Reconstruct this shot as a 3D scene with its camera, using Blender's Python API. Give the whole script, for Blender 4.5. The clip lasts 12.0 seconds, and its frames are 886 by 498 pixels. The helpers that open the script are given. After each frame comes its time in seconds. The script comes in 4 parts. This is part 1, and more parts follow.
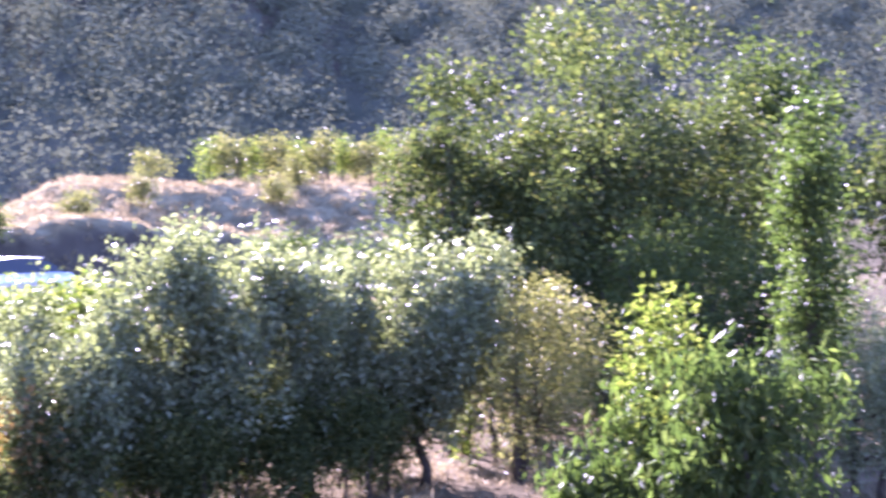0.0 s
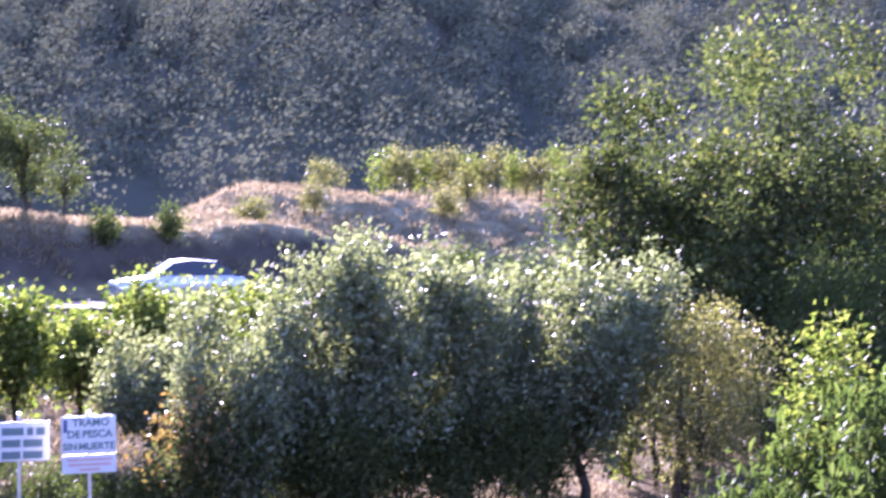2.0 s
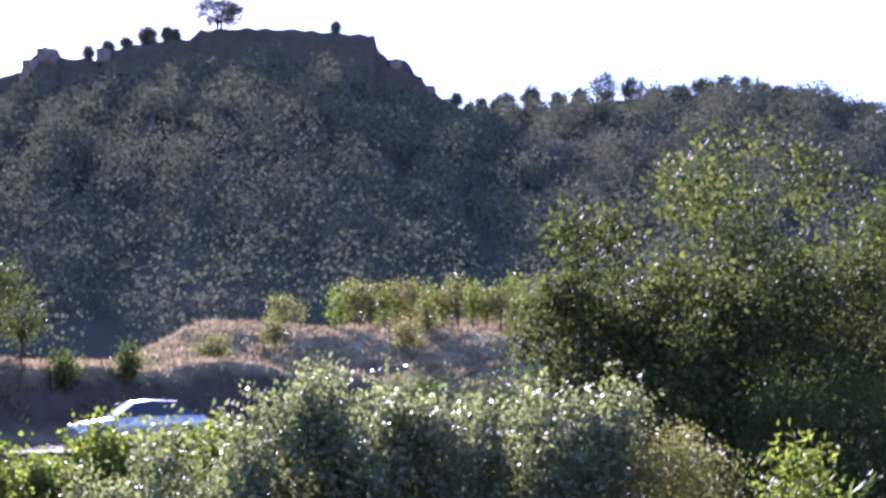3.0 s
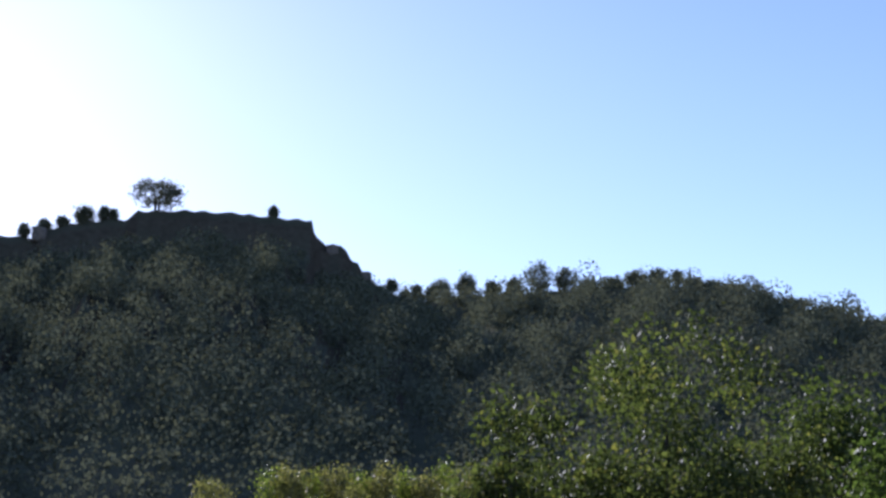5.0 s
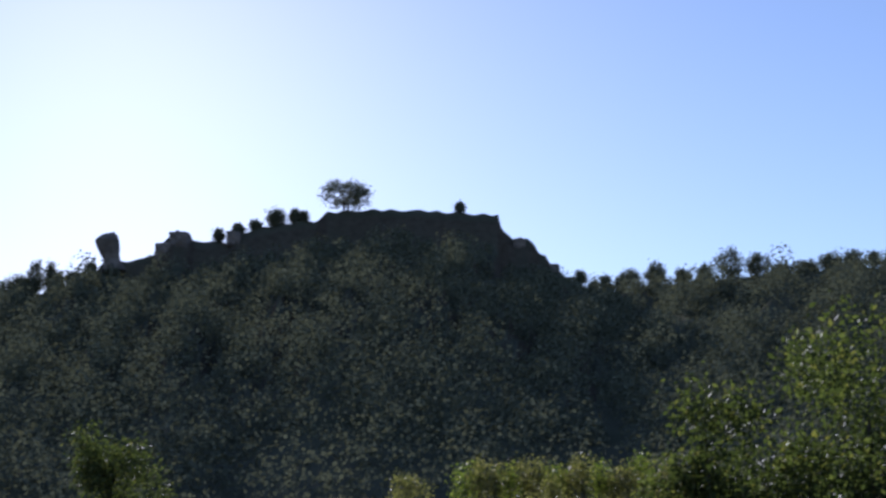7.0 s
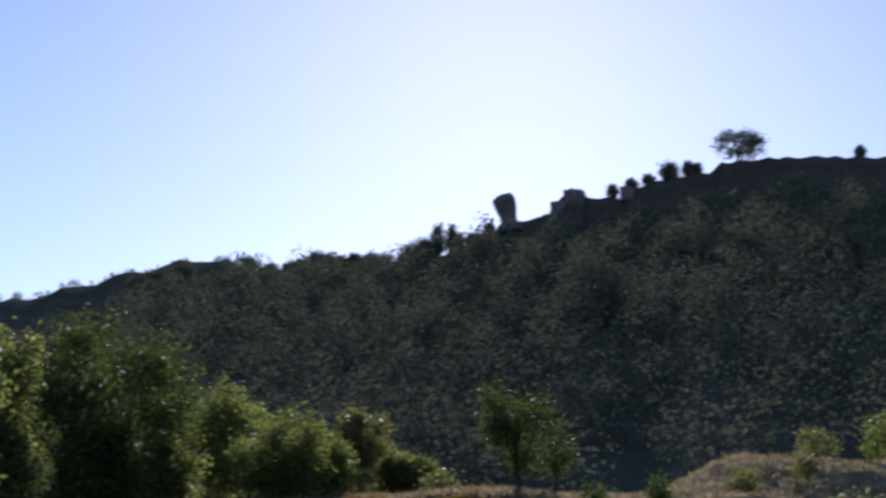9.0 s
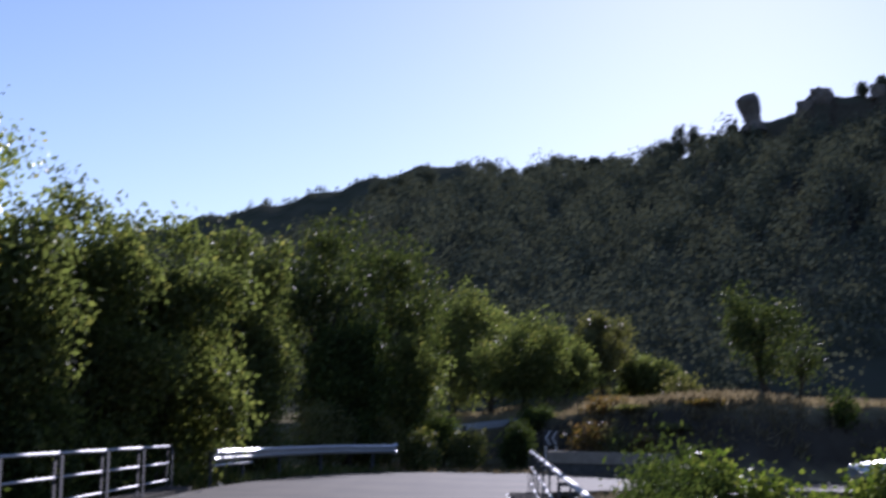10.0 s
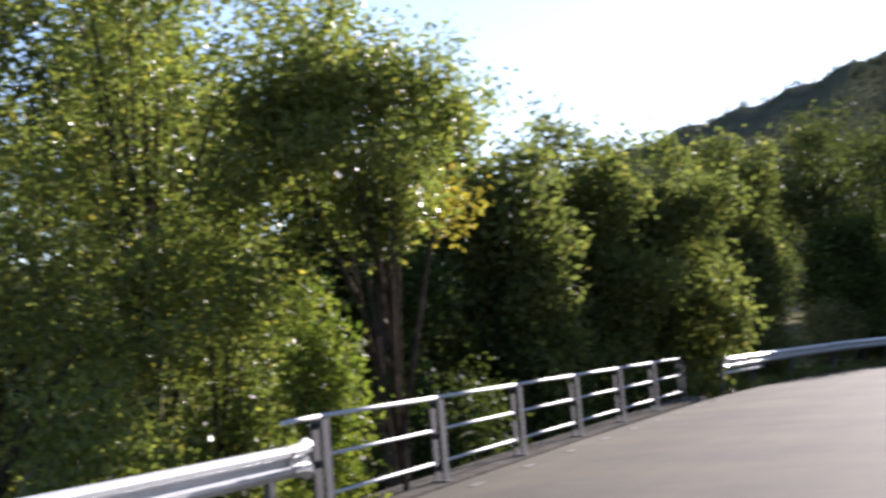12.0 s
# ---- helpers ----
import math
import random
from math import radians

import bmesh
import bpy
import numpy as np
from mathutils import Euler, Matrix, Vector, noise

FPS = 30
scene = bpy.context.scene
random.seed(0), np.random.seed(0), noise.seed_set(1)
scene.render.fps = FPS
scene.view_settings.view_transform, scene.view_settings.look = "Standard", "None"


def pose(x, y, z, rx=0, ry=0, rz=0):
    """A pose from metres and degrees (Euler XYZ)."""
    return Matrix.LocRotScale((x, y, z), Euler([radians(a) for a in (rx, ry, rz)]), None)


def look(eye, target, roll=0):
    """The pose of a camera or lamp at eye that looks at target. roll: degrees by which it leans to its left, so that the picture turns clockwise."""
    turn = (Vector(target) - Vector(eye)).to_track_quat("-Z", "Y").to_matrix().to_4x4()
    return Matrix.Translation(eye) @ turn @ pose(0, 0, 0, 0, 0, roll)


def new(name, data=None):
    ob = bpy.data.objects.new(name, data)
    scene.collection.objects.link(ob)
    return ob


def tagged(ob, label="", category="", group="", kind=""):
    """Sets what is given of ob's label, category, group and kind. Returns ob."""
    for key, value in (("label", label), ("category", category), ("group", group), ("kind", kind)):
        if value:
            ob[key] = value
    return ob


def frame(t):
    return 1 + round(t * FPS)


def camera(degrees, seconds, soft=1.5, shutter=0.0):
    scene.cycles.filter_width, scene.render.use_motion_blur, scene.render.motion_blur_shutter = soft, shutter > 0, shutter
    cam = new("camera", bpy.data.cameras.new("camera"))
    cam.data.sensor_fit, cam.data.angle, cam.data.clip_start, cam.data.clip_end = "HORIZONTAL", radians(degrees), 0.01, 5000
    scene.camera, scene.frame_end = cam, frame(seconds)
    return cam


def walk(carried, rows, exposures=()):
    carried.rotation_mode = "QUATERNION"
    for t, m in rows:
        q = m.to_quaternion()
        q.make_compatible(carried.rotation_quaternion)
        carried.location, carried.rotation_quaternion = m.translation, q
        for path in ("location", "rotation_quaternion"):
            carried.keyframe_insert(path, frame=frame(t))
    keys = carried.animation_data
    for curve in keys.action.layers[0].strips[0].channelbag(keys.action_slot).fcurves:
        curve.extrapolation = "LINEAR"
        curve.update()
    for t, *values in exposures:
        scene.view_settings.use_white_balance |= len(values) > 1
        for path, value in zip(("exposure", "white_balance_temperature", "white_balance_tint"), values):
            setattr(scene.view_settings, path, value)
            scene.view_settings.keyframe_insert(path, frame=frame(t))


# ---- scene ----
# ---- camera and walk ----
cam = camera(32.45, 12.0, soft=2.8, shutter=0.4)
EYE = (0.0, 0.0, 1.5)


def aim(yaw, pitch, roll):
    return pose(*EYE, 0, 0, yaw) @ pose(0, 0, 0, 90 + pitch) @ pose(0, 0, 0, 0, 0, roll)


walk(cam, [
    (0.0, aim(-7.69, -0.13, -1.29)),
    (0.2, aim(-5.67, 0.03, -0.98)),
    (0.5, aim(-4.24, 0.32, -1.21)),
    (0.7, aim(-3.75, -0.36, -0.79)),
    (1.0, aim(-2.42, -1.67, -0.82)),
    (1.2, aim(-1.24, -2.02, -0.50)),
    (1.5, aim(0.51, -2.08, -0.91)),
    (1.7, aim(0.15, -0.94, 0.03)),
    (2.0, aim(-1.39, 0.48, 0.93)),
    (2.2, aim(-2.42, 1.25, 0.06)),
    (2.5, aim(-3.05, 3.27, -0.56)),
    (2.7, aim(-2.92, 4.32, -0.89)),
    (4.3, aim(-2.68, 9.43, -0.55)),
    (4.5, aim(-4.21, 10.52, -1.07)),
    (4.7, aim(-5.29, 11.44, -0.49)),
    (5.0, aim(-5.46, 12.43, 0.03)),
    (5.2, aim(-5.58, 12.85, -0.22)),
    (5.5, aim(-5.43, 12.78, -0.43)),
    (5.7, aim(-4.67, 12.89, -1.09)),
    (6.0, aim(-2.80, 12.97, -0.94)),
    (6.2, aim(-1.24, 12.98, -0.27)),
    (6.5, aim(0.00, 12.66, 0.38)),
    (6.7, aim(0.69, 12.47, -0.03)),
    (8.3, aim(9.98, 10.84, -0.14)),
    (8.5, aim(12.24, 10.72, -0.16)),
    (8.7, aim(14.22, 10.64, -0.02)),
    (9.0, aim(16.82, 10.53, 0.21)),
    (9.2, aim(18.83, 10.34, 0.02)),
    (9.5, aim(21.88, 9.38, 0.49)),
    (9.7, aim(23.70, 8.31, 0.41)),
    (10.0, aim(25.90, 6.81, 1.15)),
    (10.2, aim(27.37, 5.71, 1.35)),
    (10.5, aim(29.52, 4.01, 0.00)),
    (10.7, aim(31.07, 2.71, -0.94)),
    (11.0, aim(33.18, 1.74, -1.00)),
    (11.2, aim(34.64, 2.07, -1.83)),
    (11.5, aim(37.48, 3.28, -3.95)),
    (11.7, aim(40.05, 3.78, -4.34)),
    (12.0, aim(44.25, 4.05, -4.68)),
], exposures=[(0, 3.65, 5150, 58), (2.0, 3.25, 5150, 58), (2.7, 2.65, 5150, 52), (4.3, 1.7, 5250, 45), (5.0, 1.15, 5350, 26), (6.5, 0.78, 5300, 24), (8.3, 0.85, 5350, 29), (9.5, 0.58, 5300, 30), (10.0, 0.62, 5300, 29), (10.5, 1.0, 5550, 32), (11.0, 1.4, 5800, 27), (12, 1.65, 5950, 23)])

SUN_AZ, SUN_EL = 14.3, 20.5      # degrees, azimuth counted left from +y

# ---- world and sun ----
world = bpy.data.worlds.new("sky")
scene.world = world
world.use_nodes = True
wn = world.node_tree.nodes
sky = wn.new("ShaderNodeTexSky")
sky.sky_type = "NISHITA"
sky.sun_disc = False
sky.sun_elevation = radians(SUN_EL)
sky.sun_rotation = radians(-SUN_AZ)
sky.altitude = 500
sky.air_density, sky.dust_density, sky.ozone_density = 1.0, 0.24, 0.8
wn["Background"].inputs["Strength"].default_value = 0.068
world.node_tree.links.new(sky.outputs[0], wn["Background"].inputs["Color"])

lamp = bpy.data.lights.new("sun", "SUN")
lamp.energy, lamp.angle, lamp.color = 4.8, radians(0.53), (1.0, 0.93, 0.80)
sun = new("sun", lamp)
sa, se = radians(SUN_AZ), radians(SUN_EL)
sun_dir = Vector((-math.sin(sa) * math.cos(se), math.cos(sa) * math.cos(se), math.sin(se)))
sun.matrix_world = look(sun_dir * 900, (0, 0, 0))


# ---- materials ----
def shader(name):
    m = bpy.data.materials.new(name)
    m.use_nodes = True
    nt = m.node_tree
    return m, nt, nt.nodes["Principled BSDF"]


def ramp(nt, src, stops):
    r = nt.nodes.new("ShaderNodeValToRGB")
    e = r.color_ramp.elements
    while len(e) < len(stops):
        e.new(0.5)
    for el, (p, c) in zip(e, stops):
        el.position, el.color = p, (*c, 1)
    nt.links.new(src, r.inputs[0])
    return r.outputs[0]


def noise_tex(nt, scale, detail=5, rough=0.6, space="Object"):
    tc = nt.nodes.new("ShaderNodeTexCoord")
    n = nt.nodes.new("ShaderNodeTexNoise")
    n.inputs["Scale"].default_value, n.inputs["Detail"].default_value, n.inputs["Roughness"].default_value = scale, detail, rough
    nt.links.new(tc.outputs[space], n.inputs["Vector"])
    return n.outputs["Fac"]


def mix(nt, fac, a, b, mode="MIX"):
    x = nt.nodes.new("ShaderNodeMix")
    x.data_type, x.blend_type = "RGBA", mode
    for sock, v in ((x.inputs[0], fac), (x.inputs[6], a), (x.inputs[7], b)):
        if isinstance(v, bpy.types.NodeSocket):
            nt.links.new(v, sock)
        else:
            sock.default_value = v if isinstance(v, float) else (*v, 1)
    return x.outputs[2]


def bump(nt, bsdf, src, strength, dist):
    b = nt.nodes.new("ShaderNodeBump")
    b.inputs["Strength"].default_value, b.inputs["Distance"].default_value = strength, dist
    nt.links.new(src, b.inputs["Height"])
    nt.links.new(b.outputs[0], bsdf.inputs["Normal"])


def leaf_mat(name, stops, trans=0.5, rough=0.4, spec=0.5, tint=(1.2, 1.25, 0.58)):
    """Thin leaves: colour varies from leaf to leaf, light shines through."""
    m, nt, b = shader(name)
    g = nt.nodes.new("ShaderNodeNewGeometry")
    col = ramp(nt, g.outputs["Random Per Island"], stops)
    big = noise_tex(nt, 0.9, 3)
    col = mix(nt, big, mix(nt, 1.0, col, (0.62, 0.66, 0.6), "MULTIPLY"), col)
    nt.links.new(col, b.inputs["Base Color"])
    b.inputs["Roughness"].default_value = rough
    b.inputs["Specular IOR Level"].default_value = spec
    t = nt.nodes.new("ShaderNodeBsdfTranslucent")
    nt.links.new(mix(nt, 1.0, col, tint, "MULTIPLY"), t.inputs["Color"])
    s = nt.nodes.new("ShaderNodeMixShader")
    s.inputs[0].default_value = trans
    nt.links.new(b.outputs[0], s.inputs[1])
    nt.links.new(t.outputs[0], s.inputs[2])
    nt.links.new(s.outputs[0], nt.nodes["Material Output"].inputs["Surface"])
    return m


def plain(name, color, rough=0.6, metal=0.0, scale=6.0, amount=0.25, bumpy=0.0):
    m, nt, b = shader(name)
    n = noise_tex(nt, scale, 6)
    lo = tuple(c * (1 - amount) for c in color)
    hi = tuple(min(1, c * (1 + amount)) for c in color)
    nt.links.new(ramp(nt, n, [(0.3, lo), (0.7, hi)]), b.inputs["Base Color"])
    b.inputs["Roughness"].default_value, b.inputs["Metallic"].default_value = rough, metal
    if bumpy:
        bump(nt, b, noise_tex(nt, scale * 4, 6), 0.6, bumpy)
    return m


M = {}
M["walnut"] = leaf_mat("walnut_leaf", [(0, (0.052, 0.064, 0.026)), (0.6, (0.085, 0.1, 0.038)), (0.9, (0.15, 0.16, 0.058)), (1, (0.22, 0.19, 0.065))], 0.4, 0.6, 0.06, (1.05, 1.18, 0.55))
M["silver"] = leaf_mat("silver_green_leaf", [(0, (0.12, 0.138, 0.078)), (0.6, (0.2, 0.218, 0.125)), (1, (0.34, 0.345, 0.23))], 0.42, 0.45, 0.2)
M["vine"] = leaf_mat("vine_leaf", [(0, (0.09, 0.125, 0.025)), (0.55, (0.17, 0.195, 0.04)), (1, (0.3, 0.285, 0.08))], 0.5, 0.5, 0.1, (1.1, 1.25, 0.6))
M["peach"] = leaf_mat("peach_leaf", [(0, (0.05, 0.068, 0.022)), (0.7, (0.085, 0.105, 0.034)), (1, (0.15, 0.16, 0.055))], 0.46, 0.5, 0.08, (1.1, 1.35, 0.6))
M["poplar"] = leaf_mat("poplar_leaf", [(0, (0.125, 0.15, 0.05)), (0.6, (0.22, 0.24, 0.08)), (0.9, (0.32, 0.31, 0.1)), (1, (0.44, 0.34, 0.085))], 0.6, 0.36, 0.3, (1.1, 1.22, 0.6))
M["yellow"] = leaf_mat("yellow_leaf", [(0, (0.22, 0.2, 0.04)), (0.6, (0.38, 0.32, 0.07)), (1, (0.42, 0.28, 0.06))], 0.5, 0.5, 0.1)
M["rust"] = leaf_mat("rusty_leaf", [(0, (0.12, 0.1, 0.03)), (0.6, (0.22, 0.14, 0.06)), (1, (0.32, 0.17, 0.07))], 0.4, 0.5, 0.15)
M["seed"] = leaf_mat("seeding_leaf", [(0, (0.11, 0.115, 0.045)), (0.6, (0.2, 0.19, 0.08)), (1, (0.33, 0.29, 0.15))], 0.42, 0.5, 0.12)
M["dark"] = leaf_mat("dark_leaf", [(0, (0.045, 0.065, 0.022)), (0.7, (0.08, 0.105, 0.034)), (1, (0.13, 0.15, 0.05))], 0.42, 0.6, 0.1)
# lightened copy of the walnut leaf, brightness of veiling glare put into its colour
M["river"] = leaf_mat("lit_walnut_leaf", [(0, (0.105, 0.12, 0.048)), (0.6, (0.175, 0.19, 0.072)), (0.9, (0.24, 0.245, 0.09)), (1, (0.32, 0.27, 0.1))], 0.55, 0.55, 0.05, (1.1, 1.2, 0.62))
M["pine"] = leaf_mat("hill_leaf", [(0, (0.125, 0.13, 0.092)), (0.7, (0.155, 0.16, 0.115)), (1, (0.18, 0.185, 0.135))], 0.16, 0.9, 0.0, (1.1, 1.1, 0.85))
M["straw"] = leaf_mat("dry_grass", [(0, (0.24, 0.19, 0.105)), (0.6, (0.34, 0.285, 0.17)), (1, (0.45, 0.39, 0.26))], 0.4, 0.7, 0.1, (1.1, 1.0, 0.85))
M["grass"] = leaf_mat("green_grass", [(0, (0.08, 0.11, 0.03)), (0.6, (0.16, 0.17, 0.05)), (1, (0.36, 0.3, 0.12))], 0.4, 0.5, 0.4)
M["bark"] = plain("bark", (0.065, 0.052, 0.04), 0.9, 0, 9, 0.45, 0.03)
M["galv"] = plain("galvanised_steel", (0.56, 0.565, 0.57), 0.38, 0.5, 14, 0.12)
M["railpaint"] = plain("grey_painted_steel", (0.52, 0.52, 0.53), 0.5, 0.0, 9, 0.12)
M["post"] = plain("dark_grey_steel", (0.085, 0.085, 0.09), 0.75, 0.0, 9, 0.2)
M["post"].node_tree.nodes["Principled BSDF"].inputs["Specular IOR Level"].default_value = 0.08
M["concrete"] = plain("concrete", (0.33, 0.31, 0.28), 0.9, 0, 3, 0.25, 0.01)
# dirty edge beams; also paints the shaded base of the roadside wall
M["edge"] = plain("dirty_concrete_and_shade", (0.12, 0.11, 0.095), 0.9, 0, 3, 0.3, 0.01)
M["tube"] = plain("dull_grey_steel", (0.24, 0.245, 0.255), 0.45, 0.1, 9, 0.12)
M["linepaint"] = plain("road_paint", (0.4, 0.39, 0.36), 0.6, 0, 8, 0.2)
M["oldpaint"] = plain("worn_road_paint", (0.13, 0.125, 0.11), 0.8, 0, 8, 0.4)
for k, s in (("bark", 0.0), ("edge", 0.0), ("concrete", 0.0), ("tube", 0.25), ("linepaint", 0.2), ("oldpaint", 0.15)):
    M[k].node_tree.nodes["Principled BSDF"].inputs["Specular IOR Level"].default_value = s
M["stonecap"] = plain("tan_stone", (0.36, 0.29, 0.21), 0.85, 0, 4, 0.2, 0.01)
M["white"] = plain("white_sheet_metal", (0.64, 0.635, 0.61), 0.45, 0, 5, 0.06)
M["green_ink"] = plain("green_ink", (0.11, 0.17, 0.17), 0.6, 0, 5, 0.1)
M["blue_ink"] = plain("dark_blue_ink", (0.06, 0.09, 0.2), 0.6, 0, 5, 0.1)
M["red_ink"] = plain("faded_red_ink", (0.62, 0.35, 0.32), 0.6, 0, 5, 0.1)
M["rock"] = plain("weathered_rock", (0.15, 0.13, 0.11), 0.95, 0, 0.35, 0.45, 0.4)
M["rubber"] = plain("tyre_rubber", (0.03, 0.03, 0.03), 0.8)
M["alloy"] = plain("alloy_rim", (0.6, 0.6, 0.62), 0.3, 0.9)
M["paint_silver"] = plain("silver_car_paint", (0.62, 0.63, 0.64), 0.22, 0.45, 3, 0.03)
M["lampglass"] = plain("headlamp", (0.8, 0.8, 0.8), 0.1, 0.3)
mg, nt, b = shader("car_glass")
b.inputs["Base Color"].default_value, b.inputs["Roughness"].default_value = (0.03, 0.035, 0.04, 1), 0.05
M["glass"] = mg
M["board_black"] = plain("black_panel", (0.03, 0.03, 0.035), 0.5)

# asphalt: aggregate, wheel tracks worn paler, dust
m, nt, b = shader("asphalt")
base = ramp(nt, noise_tex(nt, 60, 4), [(0.3, (0.066, 0.058, 0.042)), (0.7, (0.106, 0.094, 0.068))])
wear = ramp(nt, noise_tex(nt, 0.35, 5), [(0.35, (0.8, 0.8, 0.8)), (0.7, (1.35, 1.3, 1.22))])
tcx = nt.nodes.new("ShaderNodeTexCoord")
mp = nt.nodes.new("ShaderNodeMapping")
mp.vector_type = "TEXTURE"
mp.inputs["Rotation"].default_value = (0, 0, radians(24.5))
mp.inputs["Scale"].default_value = (0.9, 20, 1)
nt.links.new(tcx.outputs["Object"], mp.inputs[0])
lane = nt.nodes.new("ShaderNodeTexNoise")
lane.inputs["Scale"].default_value, lane.inputs["Detail"].default_value = 1.0, 4
nt.links.new(mp.outputs[0], lane.inputs["Vector"])
streak = ramp(nt, lane.outputs["Fac"], [(0.32, (0.88, 0.88, 0.87)), (0.66, (1.09, 1.08, 1.06))])
patch = mix(nt, 1.0, wear, streak, "MULTIPLY")
nt.links.new(mix(nt, 1.0, base, patch, "MULTIPLY"), b.inputs["Base Color"])
b.inputs["Roughness"].default_value = 0.84
b.inputs["Specular IOR Level"].default_value = 0.05
bump(nt, b, noise_tex(nt, 90, 3), 0.35, 0.006)
M["asphalt"] = m

# open ground: soil, dry grass, darker scrub on the hill
m, nt, b = shader("ground")
geo = nt.nodes.new("ShaderNodeNewGeometry")
sep = nt.nodes.new("ShaderNodeSeparateXYZ")
nt.links.new(geo.outputs["Normal"], sep.inputs[0])
att = nt.nodes.new("ShaderNodeAttribute")
att.attribute_name = "cover"
soil = ramp(nt, noise_tex(nt, 2.2, 8), [(0.3, (0.075, 0.06, 0.036)), (0.55, (0.135, 0.11, 0.068)), (0.75, (0.2, 0.168, 0.105))])
straw = ramp(nt, noise_tex(nt, 0.6, 9, 0.7), [(0.3, (0.1, 0.083, 0.048)), (0.5, (0.2, 0.172, 0.098)), (0.7, (0.32, 0.285, 0.17))])
scrub = ramp(nt, noise_tex(nt, 0.06, 9, 0.7), [(0.35, (0.06, 0.065, 0.04)), (0.55, (0.095, 0.095, 0.065)), (0.8, (0.1, 0.095, 0.07))])
sepc = nt.nodes.new("ShaderNodeSeparateColor")
nt.links.new(att.outputs["Color"], sepc.inputs[0])
col = mix(nt, sepc.outputs[0], soil, straw)
col = mix(nt, sepc.outputs[1], col, scrub)
earth = ramp(nt, noise_tex(nt, 0.9, 8), [(0.3, (0.055, 0.046, 0.034)), (0.7, (0.095, 0.082, 0.062))])
steep = ramp(nt, sep.outputs[2], [(0.62, (1, 1, 1)), (0.86, (0, 0, 0))])
col = mix(nt, steep, col, earth)
nt.links.new(col, b.inputs["Base Color"])
b.inputs["Roughness"].default_value = 0.95
b.inputs["Specular IOR Level"].default_value = 0.0
bump(nt, b, noise_tex(nt, 3.0, 9, 0.7), 0.7, 0.12)
M["ground"] = m


# ---- building helpers ----
BR = radians(24.5)              # heading of the bridge, left from +y
DU, DV = (-math.sin(BR), math.cos(BR)), (-math.cos(BR), -math.sin(BR))
rng = np.random.default_rng(7)


def uv(u, v, z=0.0):
    """A place by metres along the bridge and metres to its left."""
    return Vector((u * DU[0] + v * DV[0], u * DU[1] + v * DV[1], z))


def pol(az, r, z=0.0):
    a = radians(az)
    return Vector((-math.sin(a) * r, math.cos(a) * r, z))


def mesh_ob(name, verts, faces, material, parent=None, smooth=False):
    me = bpy.data.meshes.new(name)
    me.from_pydata([tuple(v) for v in verts], [], faces)
    if smooth:
        me.polygons.foreach_set("use_smooth", [True] * len(me.polygons))
    me.materials.append(material)
    me.update()
    ob = new(name, me)
    ob.parent = parent
    return ob


def part(name, bm, material, parent, label=""):
    me = bpy.data.meshes.new(name)
    bmesh.ops.recalc_face_normals(bm, faces=bm.faces)
    bm.to_mesh(me)
    bm.free()
    me.materials.append(material)
    ob = new(name, me)
    ob.parent = parent
    return tagged(ob, label) if label else ob


def thing(name, at, label, category, group="", turn=0.0, kind=""):
    ob = new(name)
    ob.empty_display_size = 0.2
    ob.matrix_basis = Matrix.Translation(at) @ Matrix.Rotation(turn, 4, "Z")
    return tagged(ob, label, category, group, kind)


def box(bm, a, b2, bevel=0.0):
    r = bmesh.ops.create_cube(bm, size=1.0)
    vs = r["verts"]
    for v in vs:
        v.co = Vector([(a[i] + b2[i]) / 2 + v.co[i] * (b2[i] - a[i]) for i in range(3)])
    if bevel:
        es = {e for v in vs for e in v.link_edges}
        bmesh.ops.bevel(bm, geom=list(es), offset=bevel, segments=2, affect="EDGES")
    return bm


def tube(bm, pts, radii, sides=8):
    rings = []
    for i, p in enumerate(pts):
        d = (pts[min(i + 1, len(pts) - 1)] - pts[max(i - 1, 0)]).normalized()
        s = d.orthogonal().normalized()
        t = d.cross(s)
        rings.append([bm.verts.new(p + (s * math.cos(k * math.tau / sides) + t * math.sin(k * math.tau / sides)) * radii[i]) for k in range(sides)])
    for a, c in zip(rings, rings[1:]):
        for k in range(sides):
            f = bm.faces.new((a[k], a[(k + 1) % sides], c[(k + 1) % sides], c[k]))
            f.smooth = True
    bm.faces.new(rings[0][::-1])
    bm.faces.new(rings[-1])
    return bm


